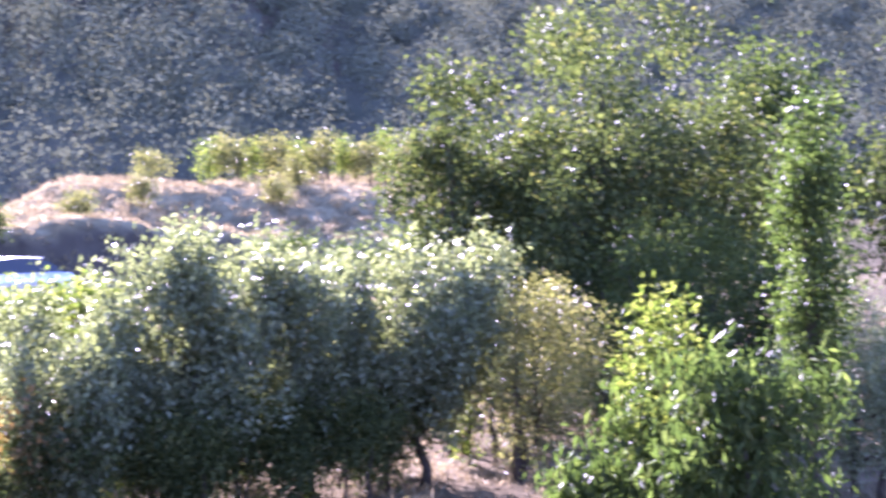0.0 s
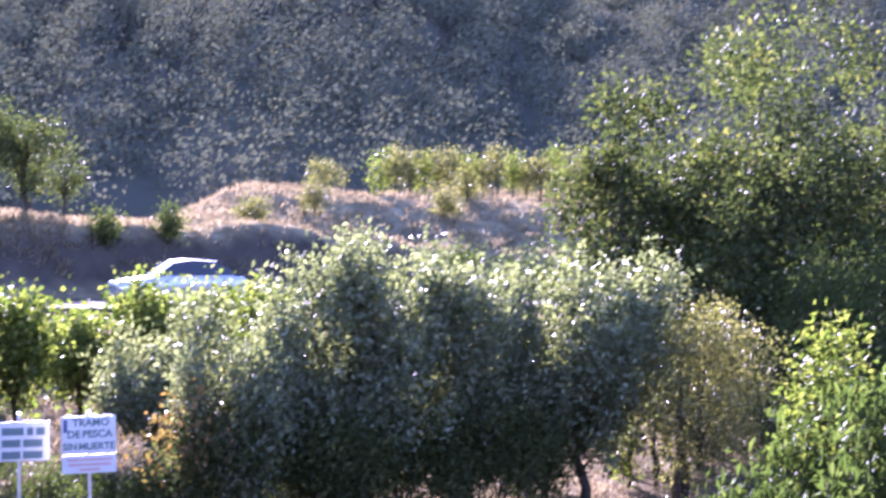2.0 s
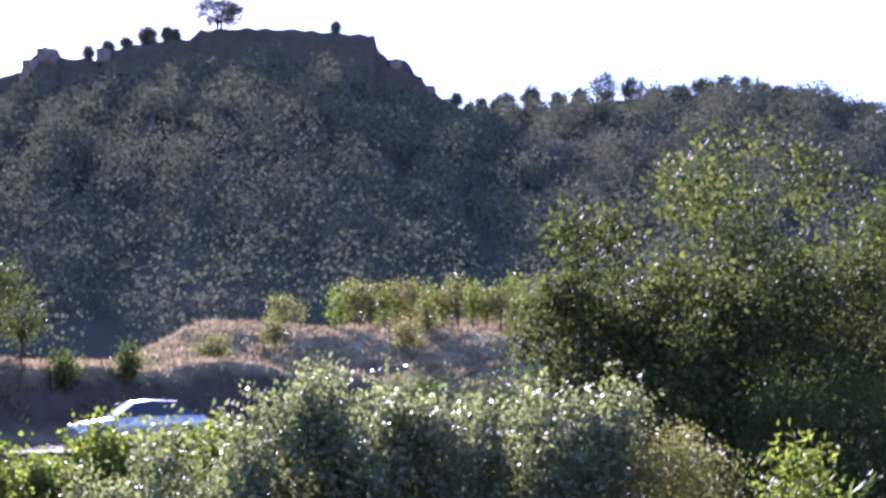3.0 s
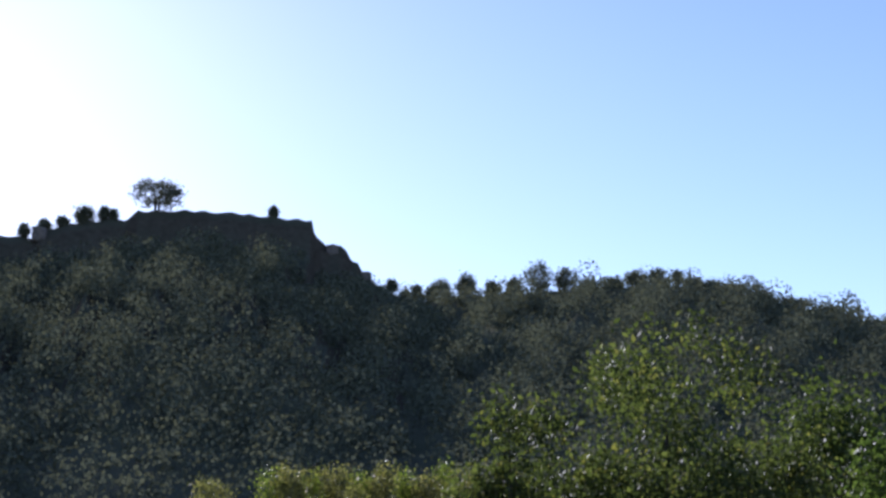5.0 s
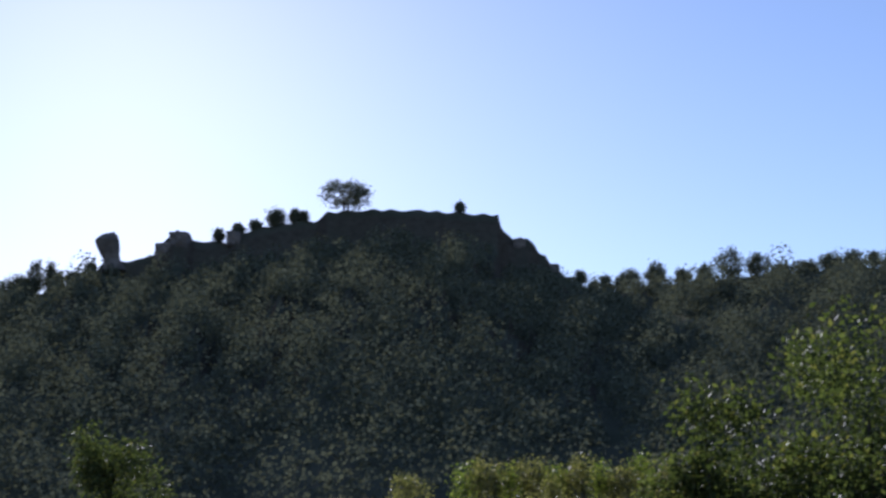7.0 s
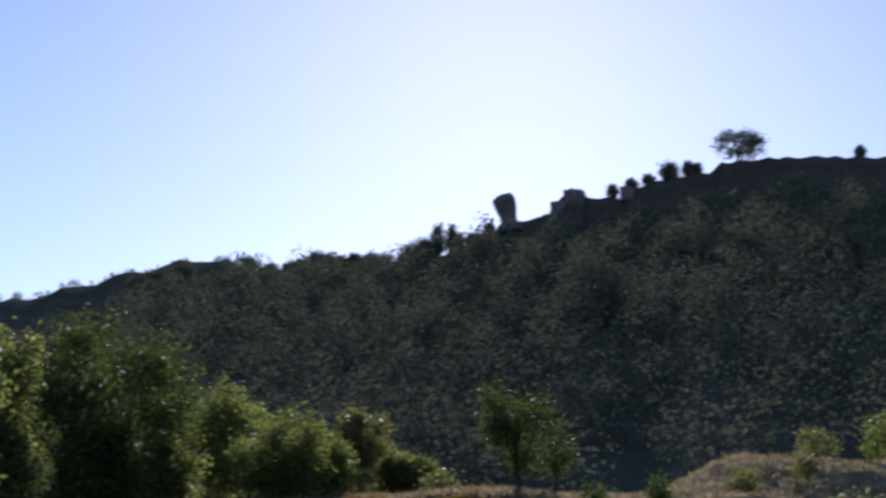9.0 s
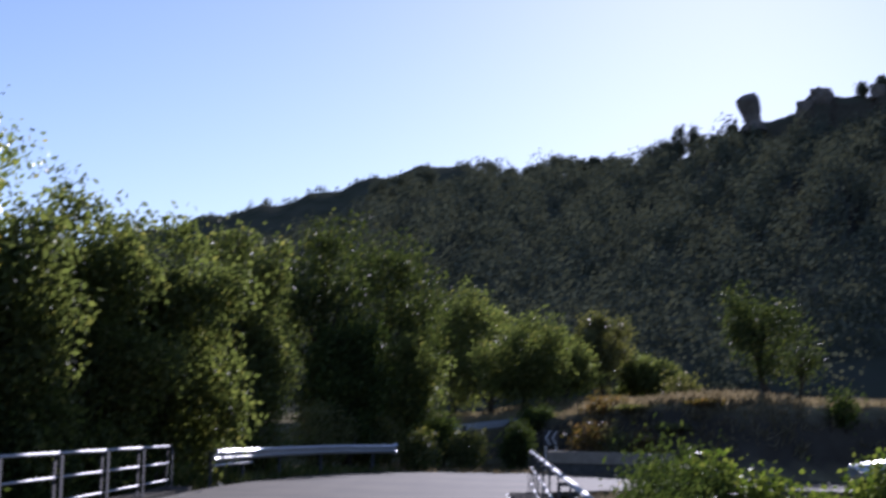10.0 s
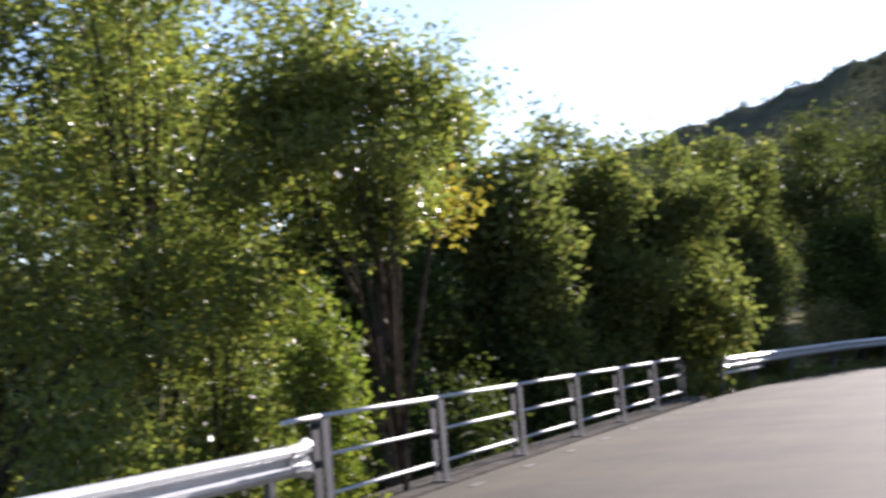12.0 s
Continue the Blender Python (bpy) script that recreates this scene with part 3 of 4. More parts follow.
def guardrail(name, line, top_z, label, side=1, gap=2.9, tubular=False):
    """W-beam on posts along a line of plan places; side: +1 when the road is on its left as the line runs."""
    t = thing(name, line[0], label, "guardrail")
    o0 = line[0]
    prof = [(0.0, 0.155), (0.035, 0.135), (0.08, 0.10), (0.08, 0.06), (0.012, 0.025), (0.012, -0.025), (0.08, -0.06), (0.08, -0.10), (0.035, -0.135), (0.0, -0.155)]
    if tubular:
        prof = [(0.0, 0.07), (0.012, 0.06), (0.012, 0.02), (0.0, 0.01)]
    prof = prof + [(a - 0.006, z) for a, z in prof[::-1]]
    rings, dist = [], 0
    bm = bmesh.new()
    for k, p in enumerate(line):
        q = (line[min(k + 1, len(line) - 1)] - line[max(k - 1, 0)])
        q.z = 0
        q.normalize()
        nrm = Vector((-q.y, q.x, 0)) * side
        rings.append([bm.verts.new(p - o0 + nrm * a + Vector((0, 0, top_z - 0.155 + z))) for a, z in prof])
    for a, c in zip(rings, rings[1:]):
        for k in range(len(prof)):
            k2 = (k + 1) % len(prof)
            bm.faces.new((a[k], a[k2], c[k2], c[k]))
    bm.faces.new(rings[0])
    bm.faces.new(rings[-1])
    part("beam", bm, M["tube"] if tubular else M["galv"], t, "grey steel strip" if tubular else "galvanised steel beam with two ridges")
    if tubular:
        bm = bmesh.new()
        up = Vector((0, 0, top_z - 0.06))
        first = (line[0] - line[1]).normalized() * 0.05
        tube(bm, [line[0] - o0 + first + up] + [p - o0 + up for p in line], [0.032] + [0.052] * len(line), 16)
        part("top_tube", bm, M["tube"], t, "round grey steel top tube")
    # rounded end pieces, posts and bolts
    for p, q in () if tubular else ((line[0], line[0] - line[1]), (line[-1], line[-1] - line[-2])):
        q = Vector((q.x, q.y, 0)).normalized()
        bm = bmesh.new()
        nrm = Vector((-q.y, q.x, 0))
        rows = []
        for d, sc in ((-0.2, 1.0), (0.06, 1.06), (0.2, 1.3), (0.26, 1.34)):
            rows.append([bm.verts.new(p - o0 + q * d + nrm * (0.02 + a * 0.9) * (1 if p is line[-1] else -1) * side + Vector((0, 0, top_z - 0.155 + z * sc))) for a, z in prof])
        for a, c in zip(rows, rows[1:]):
            for k in range(len(prof)):
                k2 = (k + 1) % len(prof)
                bm.faces.new((a[k], a[k2], c[k2], c[k]))
        bm.faces.new(rows[0])
        bm.faces.new(rows[-1])
        part("end_piece", bm, M["galv"], t)
    acc = 0.25
    for a, c in zip(line, line[1:]):
        ln = (c - a).length
        q = (c - a).normalized()
        nrm = Vector((-q.y, q.x, 0)) * side
        while acc < ln:
            p = a + q * acc - o0
            turn = Matrix.Rotation(math.atan2(q.y, q.x), 4, "Z")
            bm = bmesh.new()
            if tubular:
                box(bm, (-0.05, -0.03, -0.3), (0.05, 0.03, top_z - 0.1), 0.006)
            else:
                box(bm, (-0.07, -0.17 * side - 0.03, -0.3), (0.07, -0.17 * side + 0.03, top_z - 0.09), 0.006)
            o = part("post", bm, M["post"], t)
            o.matrix_basis = Matrix.Translation(p) @ turn
            if not tubular:
                bm = bmesh.new()
                box(bm, (-0.04, min(-0.16 * side, 0.0), top_z - 0.27), (0.04, max(-0.16 * side, 0.0), top_z - 0.17), 0.004)
                o = part("spacer", bm, M["galv"], t)
                o.matrix_basis = Matrix.Translation(p) @ turn
            bm = bmesh.new()
            tube(bm, [Vector((0, 0.0, top_z - 0.05)), Vector((0, -0.26 * side, top_z - 0.05))], [0.004, 0.004], 6)
            tube(bm, [Vector((0, -0.245 * side, top_z - 0.05)), Vector((0, -0.26 * side, top_z - 0.05))], [0.011, 0.011], 6)
            o = part("bolt", bm, M["galv"], t)
            o.matrix_basis = Matrix.Translation(p) @ turn
            acc += gap
        acc -= ln
    return t


guardrail("guardrail", [uv(u, v, 0) for u, v in ((9.4, -0.66), (6.5, -0.6), (4, -0.62), (2, -0.63), (-2, -0.64), (-8, -0.64), (-14, -0.64))], 0.90, "dull grey tubular crash barrier at the near road edge", side=-1, tubular=True)
guardrail("guardrail", [uv(13.6, 6.6), uv(10, 6.55), uv(4, 6.5), uv(-4, 6.5), uv(-14, 6.5)], 0.76, "galvanised steel crash barrier meeting the bridge railing", side=1)
far_rail = guardrail("guardrail", [uv(39.6, 6.75, 0.1), uv(44, 6.5, 0.1), uv(48, 5.95, 0.12), uv(52.5, 4.9, 0.15), uv(56.5, 3.1, 0.16)], 0.80, "galvanised crash barrier round the outside of the bend", side=-1, gap=4.0)

bm = bmesh.new()
tube(bm, [uv(u, v, 0.5) - uv(39.6, 6.75, 0.1) for u, v in ((39.5, 6.76), (41.5, 6.64), (44.2, 6.48))], [0.045, 0.045, 0.045], 10)
part("lower_bar", bm, M["galv"], far_rail)


# ---- signs in the garden ----
def words(txt, size, at, parent, material, name="lettering"):
    cu = bpy.data.curves.new(name, "FONT")
    cu.body, cu.size, cu.align_x, cu.align_y, cu.extrude, cu.offset = txt, size, "CENTER", "CENTER", 0.002, 0.004
    tmp = new(name, cu)
    bpy.context.view_layer.update()
    me2 = bpy.data.meshes.new_from_object(tmp.evaluated_get(bpy.context.evaluated_depsgraph_get()))
    bpy.data.objects.remove(tmp)
    bpy.data.curves.remove(cu)
    me2.materials.clear()
    me2.materials.append(material)
    ob = new(name, me2)
    ob.parent = parent
    ob.matrix_basis = pose(*at, 90, 0, 0)
    return ob


def sign(az, r, foot, tilt, label, lower):
    p = pol(az, r, foot)
    t = thing("fishing_sign", p, label, "sign", "river signs", turn=radians(az))
    t.matrix_basis = t.matrix_basis @ pose(0, 0, 0, 0, tilt, 0)
    bm = bmesh.new()
    box(bm, (-0.022, 0.012, -0.6), (0.022, 0.05, 1.75), 0.004)
    part("post", bm, M["galv"], t)
    return t


zs = ground_z(pol(11.5, 20.5))
s1 = sign(13.98, 20.8, zs + 0.13, -1.0, "white fishing notice board on a steel post", False)
bm = bmesh.new()
box(bm, (-0.39, -0.01, 1.12), (0.39, 0.01, 1.64), 0.006)
part("board", bm, M["white"], s1)
for k in range(3):
    for a, c in ((-0.22, 0.02), (0.05, 0.3)) if k else ((-0.22, 0.06), (0.1, 0.18), (0.22, 0.33)):
        bm = bmesh.new()
        box(bm, (a, -0.016, 1.51 - k * 0.155 - 0.05), (c, -0.011, 1.51 - k * 0.155 + 0.05))
        part("text_bar", bm, M["green_ink"], s1)
bm = bmesh.new()
box(bm, (-0.36, -0.016, 1.44), (-0.29, -0.011, 1.60), 0.002)
part("emblem", bm, M["blue_ink"], s1)
s2 = sign(11.45, 20.5, zs + 0.18, -2.0, "white two-panel fishing sign on a steel post", True)
bm = bmesh.new()
box(bm, (-0.35, -0.01, 1.20), (0.35, 0.01, 1.69), 0.006)
part("board", bm, M["white"], s2)
bm = bmesh.new()
box(bm, (-0.35, -0.012, 0.94), (0.35, 0.008, 1.185), 0.006)
part("lower_board", bm, M["white"], s2)
for txt, size, x, z in (("TRAMO", 0.135, 0.03, 1.60), ("DE", 0.135, -0.19, 1.45), ("PESCA", 0.135, 0.11, 1.45), ("SIN", 0.125, -0.24, 1.29), ("MUERTE", 0.125, 0.1, 1.29)):
    words(txt, size, (x, -0.013, z), s2, M["green_ink"])
for k in range(3):
    w = (0.3, 0.28, 0.14)[k]
    bm = bmesh.new()
    box(bm, (-w + 0.02, -0.018, 1.12 - k * 0.065 - 0.015), (w, -0.0125, 1.12 - k * 0.065 + 0.015))
    part("text_bar", bm, M["red_ink"], s2)
bm = bmesh.new()
box(bm, (-0.32, -0.016, 1.48), (-0.27, -0.011, 1.65), 0.002)
part("emblem", bm, M["blue_ink"], s2)

wl = thing("roadside_wall", uv(57.4, -2.7), "tan verge strip built as a low wall, shaded base painted dark", "wall")
bm = bmesh.new()
d1 = uv(56.3, -7.3) - uv(57.4, -2.7)
n1 = Vector((-d1.y, d1.x, 0)).normalized() * 0.2
vs = [bm.verts.new(c + Vector((0, 0, z))) for z in (-0.3, 0.4) for c in (-n1, n1, d1 + n1, d1 - n1)]
for f in ((0, 1, 2, 3), (4, 5, 6, 7), (0, 1, 5, 4), (1, 2, 6, 5), (2, 3, 7, 6), (3, 0, 4, 7)):
    bm.faces.new([vs[k] for k in f])
# shade under the tan strip painted in with the dark material
part("dark_shade_base", bm, M["edge"], wl)
bm = bmesh.new()
n2 = n1 * 1.35
vs = [bm.verts.new(c + Vector((0, 0, z))) for z in (0.4, 0.84) for c in (-n2, n2, d1 + n2, d1 - n2)]
for f in ((0, 1, 2, 3), (4, 5, 6, 7), (0, 1, 5, 4), (1, 2, 6, 5), (2, 3, 7, 6), (3, 0, 4, 7)):
    bm.faces.new([vs[k] for k in f])
part("coping", bm, M["stonecap"], wl, "thick tan top of the verge strip")

# chevron board on the outside of the bend
ch = thing("chevron_sign", pol(21.73, 60.0, ground_z(pol(21.73, 60))), "small black and white bend chevron board on posts", "sign", turn=radians(21.7))
bm = bmesh.new()
box(bm, (-0.28, -0.02, 1.15), (0.28, 0.02, 1.75), 0.01)
part("board", bm, M["board_black"], ch)
for k in (-1, 1):
    bm = bmesh.new()
    vs = [bm.verts.new((0.13 * k - 0.03 + a * 0.75, -0.026, 1.45 + z)) for a, z in ((0.12, 0.27), (-0.1, 0.0), (0.12, -0.27), (0.2, -0.27), (-0.02, 0), (0.2, 0.27))]
    bm.faces.new((vs[0], vs[1], vs[4], vs[5]))
    bm.faces.new((vs[1], vs[2], vs[3], vs[4]))
    part("chevron", bm, M["white"], ch)
for k in (-0.2, 0.2):
    bm = bmesh.new()
    box(bm, (k - 0.03, 0.02, -0.2), (k + 0.03, 0.07, 1.7))
    part("post", bm, M["galv"], ch)


# ---- cars ----
def car(at, turn, label, paint, tall=1.45):
    """Front towards -x. Lofted body of half-widths by station, glasshouse, wheels."""
    t = thing("car", at, label, "car", turn=turn)
    stations = [(-2.1, 0.35, 0.62, 0.70), (-1.95, 0.26, 0.74, 0.82), (-1.2, 0.22, 0.86, 0.87), (-0.6, 0.2, 0.94, 0.88), (0.6, 0.2, 0.96, 0.88), (1.5, 0.22, 0.97, 0.87), (1.95, 0.28, 0.93, 0.82), (2.1, 0.4, 0.8, 0.72)]
    bm = bmesh.new()
    rings = []
    for x, z0, z1, w in stations:
        rings.append([bm.verts.new(c) for c in ((x, -w * 0.9, z0), (x, -w, z0 + 0.18), (x, -w, z1 - 0.14), (x, -w * 0.93, z1 - 0.03), (x, -w * 0.6, z1), (x, w * 0.6, z1), (x, w * 0.93, z1 - 0.03), (x, w, z1 - 0.14), (x, w, z0 + 0.18), (x, w * 0.9, z0))])
    for a, c in zip(rings, rings[1:]):
        for k in range(10):
            bm.faces.new((a[k], a[(k + 1) % 10], c[(k + 1) % 10], c[k])).smooth = True
    bm.faces.new(rings[0])
    bm.faces.new(rings[-1])
    part("body", bm, paint, t)
    cab = [(-0.95, 0.92, 0.72), (-0.25, tall - 0.06, 0.60), (0.3, tall, 0.60), (1.1, tall - 0.04, 0.58), (1.85, 0.95, 0.68)]
    bm = bmesh.new()
    r2 = [[bm.verts.new(c) for c in ((x, -w, z - 0.03), (x, -w * 0.8, z), (x, w * 0.8, z), (x, w, z - 0.03))] for x, z, w in cab]
    for a, c in zip(r2[1:4], r2[2:4]):
        for k in range(3):
            bm.faces.new((a[k], a[k + 1], c[k + 1], c[k])).smooth = True
    bmesh.ops.delete(bm, geom=[v for v in bm.verts if not v.link_faces], context="VERTS")
    part("roof", bm, paint, t)
    for nm, i in (("windscreen", 0), ("rear_window", 3)):
        bm = bmesh.new()
        vs = [bm.verts.new(c) for c in ((cab[i][0], -cab[i][2], cab[i][1] - 0.02), (cab[i][0], cab[i][2], cab[i][1] - 0.02), (cab[i + 1][0], cab[i + 1][2], cab[i + 1][1] - 0.02), (cab[i + 1][0], -cab[i + 1][2], cab[i + 1][1] - 0.02))]
        bm.faces.new(vs)
        part(nm, bm, M["glass"], t)
    for s in (-1, 1):
        bm = bmesh.new()
        lo = [(-0.95, 0.92, 0.74), (1.85, 0.93, 0.7)]
        hi = [(x, z - 0.03, w) for x, z, w in cab[1:4]]
        bm.faces.new([bm.verts.new((x, s * w, z)) for x, z, w in [lo[0]] + hi + [lo[1]]])
        part("side_window", bm, M["glass"], t)
        bm = bmesh.new()
        bmesh.ops.create_uvsphere(bm, u_segments=10, v_segments=6, radius=0.14)
        for v in bm.verts:
            v.co = Vector((-1.98 + v.co.x * 0.7, s * 0.62 + v.co.y, 0.66 + v.co.z * 0.55))
        part("headlight", bm, M["lampglass"], t)
        for x in (-1.3, 1.3):
            bm = bmesh.new()
            tube(bm, [Vector((x, s * 0.68, 0.32)), Vector((x, s * 0.72, 0.32)), Vector((x, s * 0.87, 0.32)), Vector((x, s * 0.9, 0.32))], [0.28, 0.32, 0.32, 0.28], 18)
            w = part("wheel", bm, M["rubber"], t)
            bm = bmesh.new()
            tube(bm, [Vector((x, s * 0.88, 0.32)), Vector((x, s * 0.91, 0.32))], [0.2, 0.18], 14)
            part("rim", bm, M["alloy"], w)
    return t


car(uv(47.3, -13.6, 0.0), BR + radians(0), "silver hatchback on the road, glinting in the sun", M["paint_silver"])
hill_line = [pol(25.2 - 0.7 * k, 67 + 0.3 * k, 0.95 + 0.105 * k) for k in range(4)]
guardrail("guardrail", hill_line, 0.85, "short crash barrier glinting above the bend", side=1, gap=2.4)

# ---- trees and plants ----
def on(az, r, sink=0.05):
    p = pol(az, r)
    p.z = ground_z(p) - sink
    return p


def plant(name, label, cat, az, r, top_el, half_deg, low, leaf, mat_name, **kw):
    """A tree or bush at a bearing and distance, its top at that elevation seen from the road."""
    p = on(az, r)
    h = 1.5 + r * math.tan(radians(top_el)) - p.z
    return tree(name, p, label, cat, h, r * math.tan(radians(half_deg)), low, leaf, M[mat_name], **kw)


# garden, right of the bridge
plant("walnut_tree", "large walnut tree with broad green leaves", "tree", -13.8, 34, 10.3, 8.4, 0.5, 0.155, "walnut", blobs=180, tips=13, per=16, rb=0.14, top=0.85, masses=40, spread=1.6)
plant("walnut_tree", "green walnut at the edge of the grove", "tree", -8.2, 33, 6.6, 3.2, 0.3, 0.155, "walnut", blobs=66, tips=12, per=14, rb=0.2, masses=22, spread=1.7)
APPLE = dict(tips=13, per=14, aspect=0.5, sprig=0.6, droop=-0.3, rb=0.22, masses=34, spread=0.55)
plant("apple_tree", "silvery green apple tree with rusty lower leaves", "tree", 6.4, 22, -2.7, 3.4, 0.05, 0.115, "silver", blobs=80, extra=[(M["rust"], (-0.55, -0.9, 1.5), 0.3, 360)], **APPLE)
plant("apple_tree", "silvery green apple tree over bare soil", "tree", 2.2, 23, -0.3, 4.2, 0.3, 0.115, "silver", blobs=120, trunk_r=0.1, **APPLE)
plant("apple_tree", "dense silvery apple tree with a dark base", "tree", -2.6, 24, -0.6, 3.9, 0.25, 0.115, "silver", blobs=115, trunk_r=0.1, **APPLE)
plant("apple_tree", "dense silvery apple tree beside a walnut", "tree", -6.8, 24.5, -0.5, 3.9, 0.1, 0.115, "silver", blobs=115, **APPLE)
plant("seeding_shrub", "tall shrub with yellowish seed heads", "shrub", -11.0, 24.5, -1.5, 3.7, 0.1, 0.065, "seed", blobs=100, tips=15, per=11, stems=3, top=0.8, sprig=0.3, droop=-0.4)
plant("apple_tree", "grey-green apple tree behind the signs", "tree", 9.0, 26, -3.5, 2.9, 0.2, 0.115, "silver", blobs=60, **APPLE)
plant("young_poplar", "slim young poplar with shiny leaves", "tree", -21.3, 18, 5.0, 1.75, 0.5, 0.08, "peach", blobs=80, tips=12, per=9, rb=0.42, top=0.35, trunk_r=0.06)
plant("peach_tree", "bright green peach tree with long drooping leaves", "tree", -18.2, 16.0, -4.8, 4.6, 0.3, 0.18, "peach", blobs=80, tips=8, per=8, aspect=0.25, droop=1.5, stems=3, spread=0.7, rb=0.2, masses=22, sprig=0.45)
plant("peach_tree", "smaller peach tree with drooping bright leaves", "tree", -14.4, 16.6, -6.6, 3.0, 0.3, 0.18, "peach", blobs=40, tips=8, per=8, aspect=0.25, droop=1.5, stems=3, spread=0.7, rb=0.22, masses=10, sprig=0.45)
plant("peach_tree", "upright peach shoots with paler tips", "tree", -16.0, 17.5, -2.1, 1.8, 0.8, 0.11, "vine", blobs=26, tips=10, per=9, aspect=0.4, droop=0.3, stems=2, top=0.4)
plant("seeding_shrub", "grey-green shrub under a slim poplar", "shrub", -22.6, 24, -2.6, 3.4, 0.1, 0.075, "silver", blobs=80, stems=3, **APPLE)
plant("seeding_shrub", "low leafy shrub on the bare soil", "shrub", -8.3, 27, -6.0, 0.9, 0.05, 0.07, "vine", blobs=12, tips=10, per=10, stems=2)
# darker leaf colour stands in for the shade on this walnut
plant("walnut_tree", "walnut at the far side of the garden, shade put into its leaf colour", "tree", -20.0, 42, 7.4, 4.6, 0.6, 0.2, "dark", blobs=90, tips=15, per=10, masses=14, rb=0.22)
plant("walnut_tree", "tall tree at the garden boundary", "tree", -27.0, 36, 8.2, 4.6, 0.6, 0.2, "walnut", blobs=80, tips=14, per=10, masses=12, rb=0.22)
# dark plants added to stand for the shaded feet and gaps of the trees
for az, r, tp, hw in ((2.3, 22.0, -6.9, 1.9), (-1.2, 23.0, -6.6, 2.0), (-3.6, 23.2, -6.3, 1.9), (6.6, 21.6, -6.6, 2.0), (3.6, 22.3, -6.4, 2.0), (0.8, 22.8, -6.2, 1.6), (-5.0, 24.2, -5.8, 1.8), (4.2, 25.5, -4.0, 2.2), (0.4, 26, -4.2, 2.2), (-4.6, 26.5, -3.6, 2.4), (-9.0, 28.5, -2.6, 2.6), (-14.5, 29, -3.2, 2.8), (-18.4, 29, -2.8, 2.6), (-12.0, 38, 2.2, 3.2), (-16.5, 38, 2.8, 3.4), (-21.5, 37, 2.2, 3.2), (-8.8, 37, 0.9, 2.0), (-15.2, 28, 0.0, 2.6), (-18.0, 28, 0.0, 2.4), (-20.6, 29, -0.6, 2.2), (-14.0, 31, 0.2, 2.6), (-17.5, 31.5, 0.6, 2.6), (-10.8, 31, -0.4, 2.0), (-26, 32, -1, 3.4)):
    plant("underbrush", "added dark leafy fill for the shade between the trees", "shrub", az, r, tp, hw, 0.03, 0.11, "walnut" if r < 25 else "dark", blobs=46, tips=12, per=9, stems=3, group="underbrush", limbs=5, masses=12, rb=0.26, sprig=0.45, droop=-0.4, aspect=0.4)

for az, r, tp, hw in ((16.0, 28.5, -1.5, 1.5), (14.2, 29, -1.8, 1.7), (12.0, 30.5, -2.6, 1.3), (9.7, 31.5, -1.25, 1.7), (7.5, 32.5, -1.3, 1.4), (5.2, 33.5, -1.4, 1.5), (13.2, 37, -2.8, 1.3), (15.6, 35, -1.9, 1.3)):
    plant("grape_vine", "trained grape vine with yellow-green leaves", "vine", az, r, tp, hw, 0.65, 0.12, "vine", blobs=34, tips=12, per=10, group="garden vines", trunk_r=0.06, rb=0.4, aspect=0.85, sprig=0.25)
for az, r, tp, hw in ((17.7, 26, -2.1, 1.1), (16.6, 27.5, -2.0, 1.3), (18.0, 22.5, -3.3, 1.0), (16.8, 23, -3.1, 1.2), (18.2, 31, -2.1, 0.9)):
    plant("reed_clump", "tall dark weeds with upright pale tips", "shrub", az, r, tp, hw, 0.05, 0.12, "dark", blobs=44, tips=11, per=9, group="weeds beside the railing", limbs=5, stems=3, rb=0.36, aspect=0.35, sprig=0.7, droop=-1.0,
          extra=[(M["grass"], (0, 0, 1.5), 0.42, 500)])

for az, r, tp, hw in ((13.6, 21.8, -6.9, 1.5), (11.0, 22.5, -7.4, 1.4), (9.2, 22, -7.6, 1.3)):
    plant("low_bush", "dark low bush behind the signs", "shrub", az, r, tp, hw, 0.05, 0.07, "dark", blobs=16, tips=12, per=10, stems=2, group="bushes behind the signs", limbs=5)

# terraces across the road
plant("almond_tree", "small round almond tree on the dry terrace", "tree", 14.0, 60, 5.35, 1.75, 0.9, 0.15, "walnut", blobs=44, tips=12, per=10, trunk_r=0.13, masses=12, rb=0.22)
plant("almond_tree", "slight young tree on the dry terrace", "tree", 12.6, 61, 3.9, 0.75, 0.9, 0.14, "walnut", blobs=16, tips=9, per=8, trunk_r=0.06)
for az, r, tp, hw, mn in ((3.2, 76, 3.7, 0.95, "seed"), (3.5, 72, 2.75, 0.5, "seed"), (5.9, 68, 2.2, 0.7, "seed"), (-2.2, 77, 3.4, 0.55, "seed"), (-1.5, 73, 2.6, 0.6, "seed"), (8.8, 60, 1.75, 0.4, "dark"), (11.2, 58, 1.6, 0.5, "dark"),
                          (17.0, 64, 2.1, 0.7, "seed"), (19.6, 62, 1.3, 1.0, "rust"), (18.3, 60, 0.7, 1.0, "seed"), (20.2, 58.5, 0.2, 0.7, "rust"), (19.2, 58, 0.1, 0.8, "seed"), (18.2, 57.5, -0.1, 0.8, "rust"), (17.0, 57.5, -0.1, 0.9, "seed"), (15.8, 57.5, -0.1, 0.8, "rust")):
    plant("terrace_bush", "dry round bush on the straw-coloured terrace", "shrub", az, r, tp, hw, 0.03, 0.14, mn, blobs=14, tips=10, per=9, stems=2, group="terrace bushes", limbs=5)
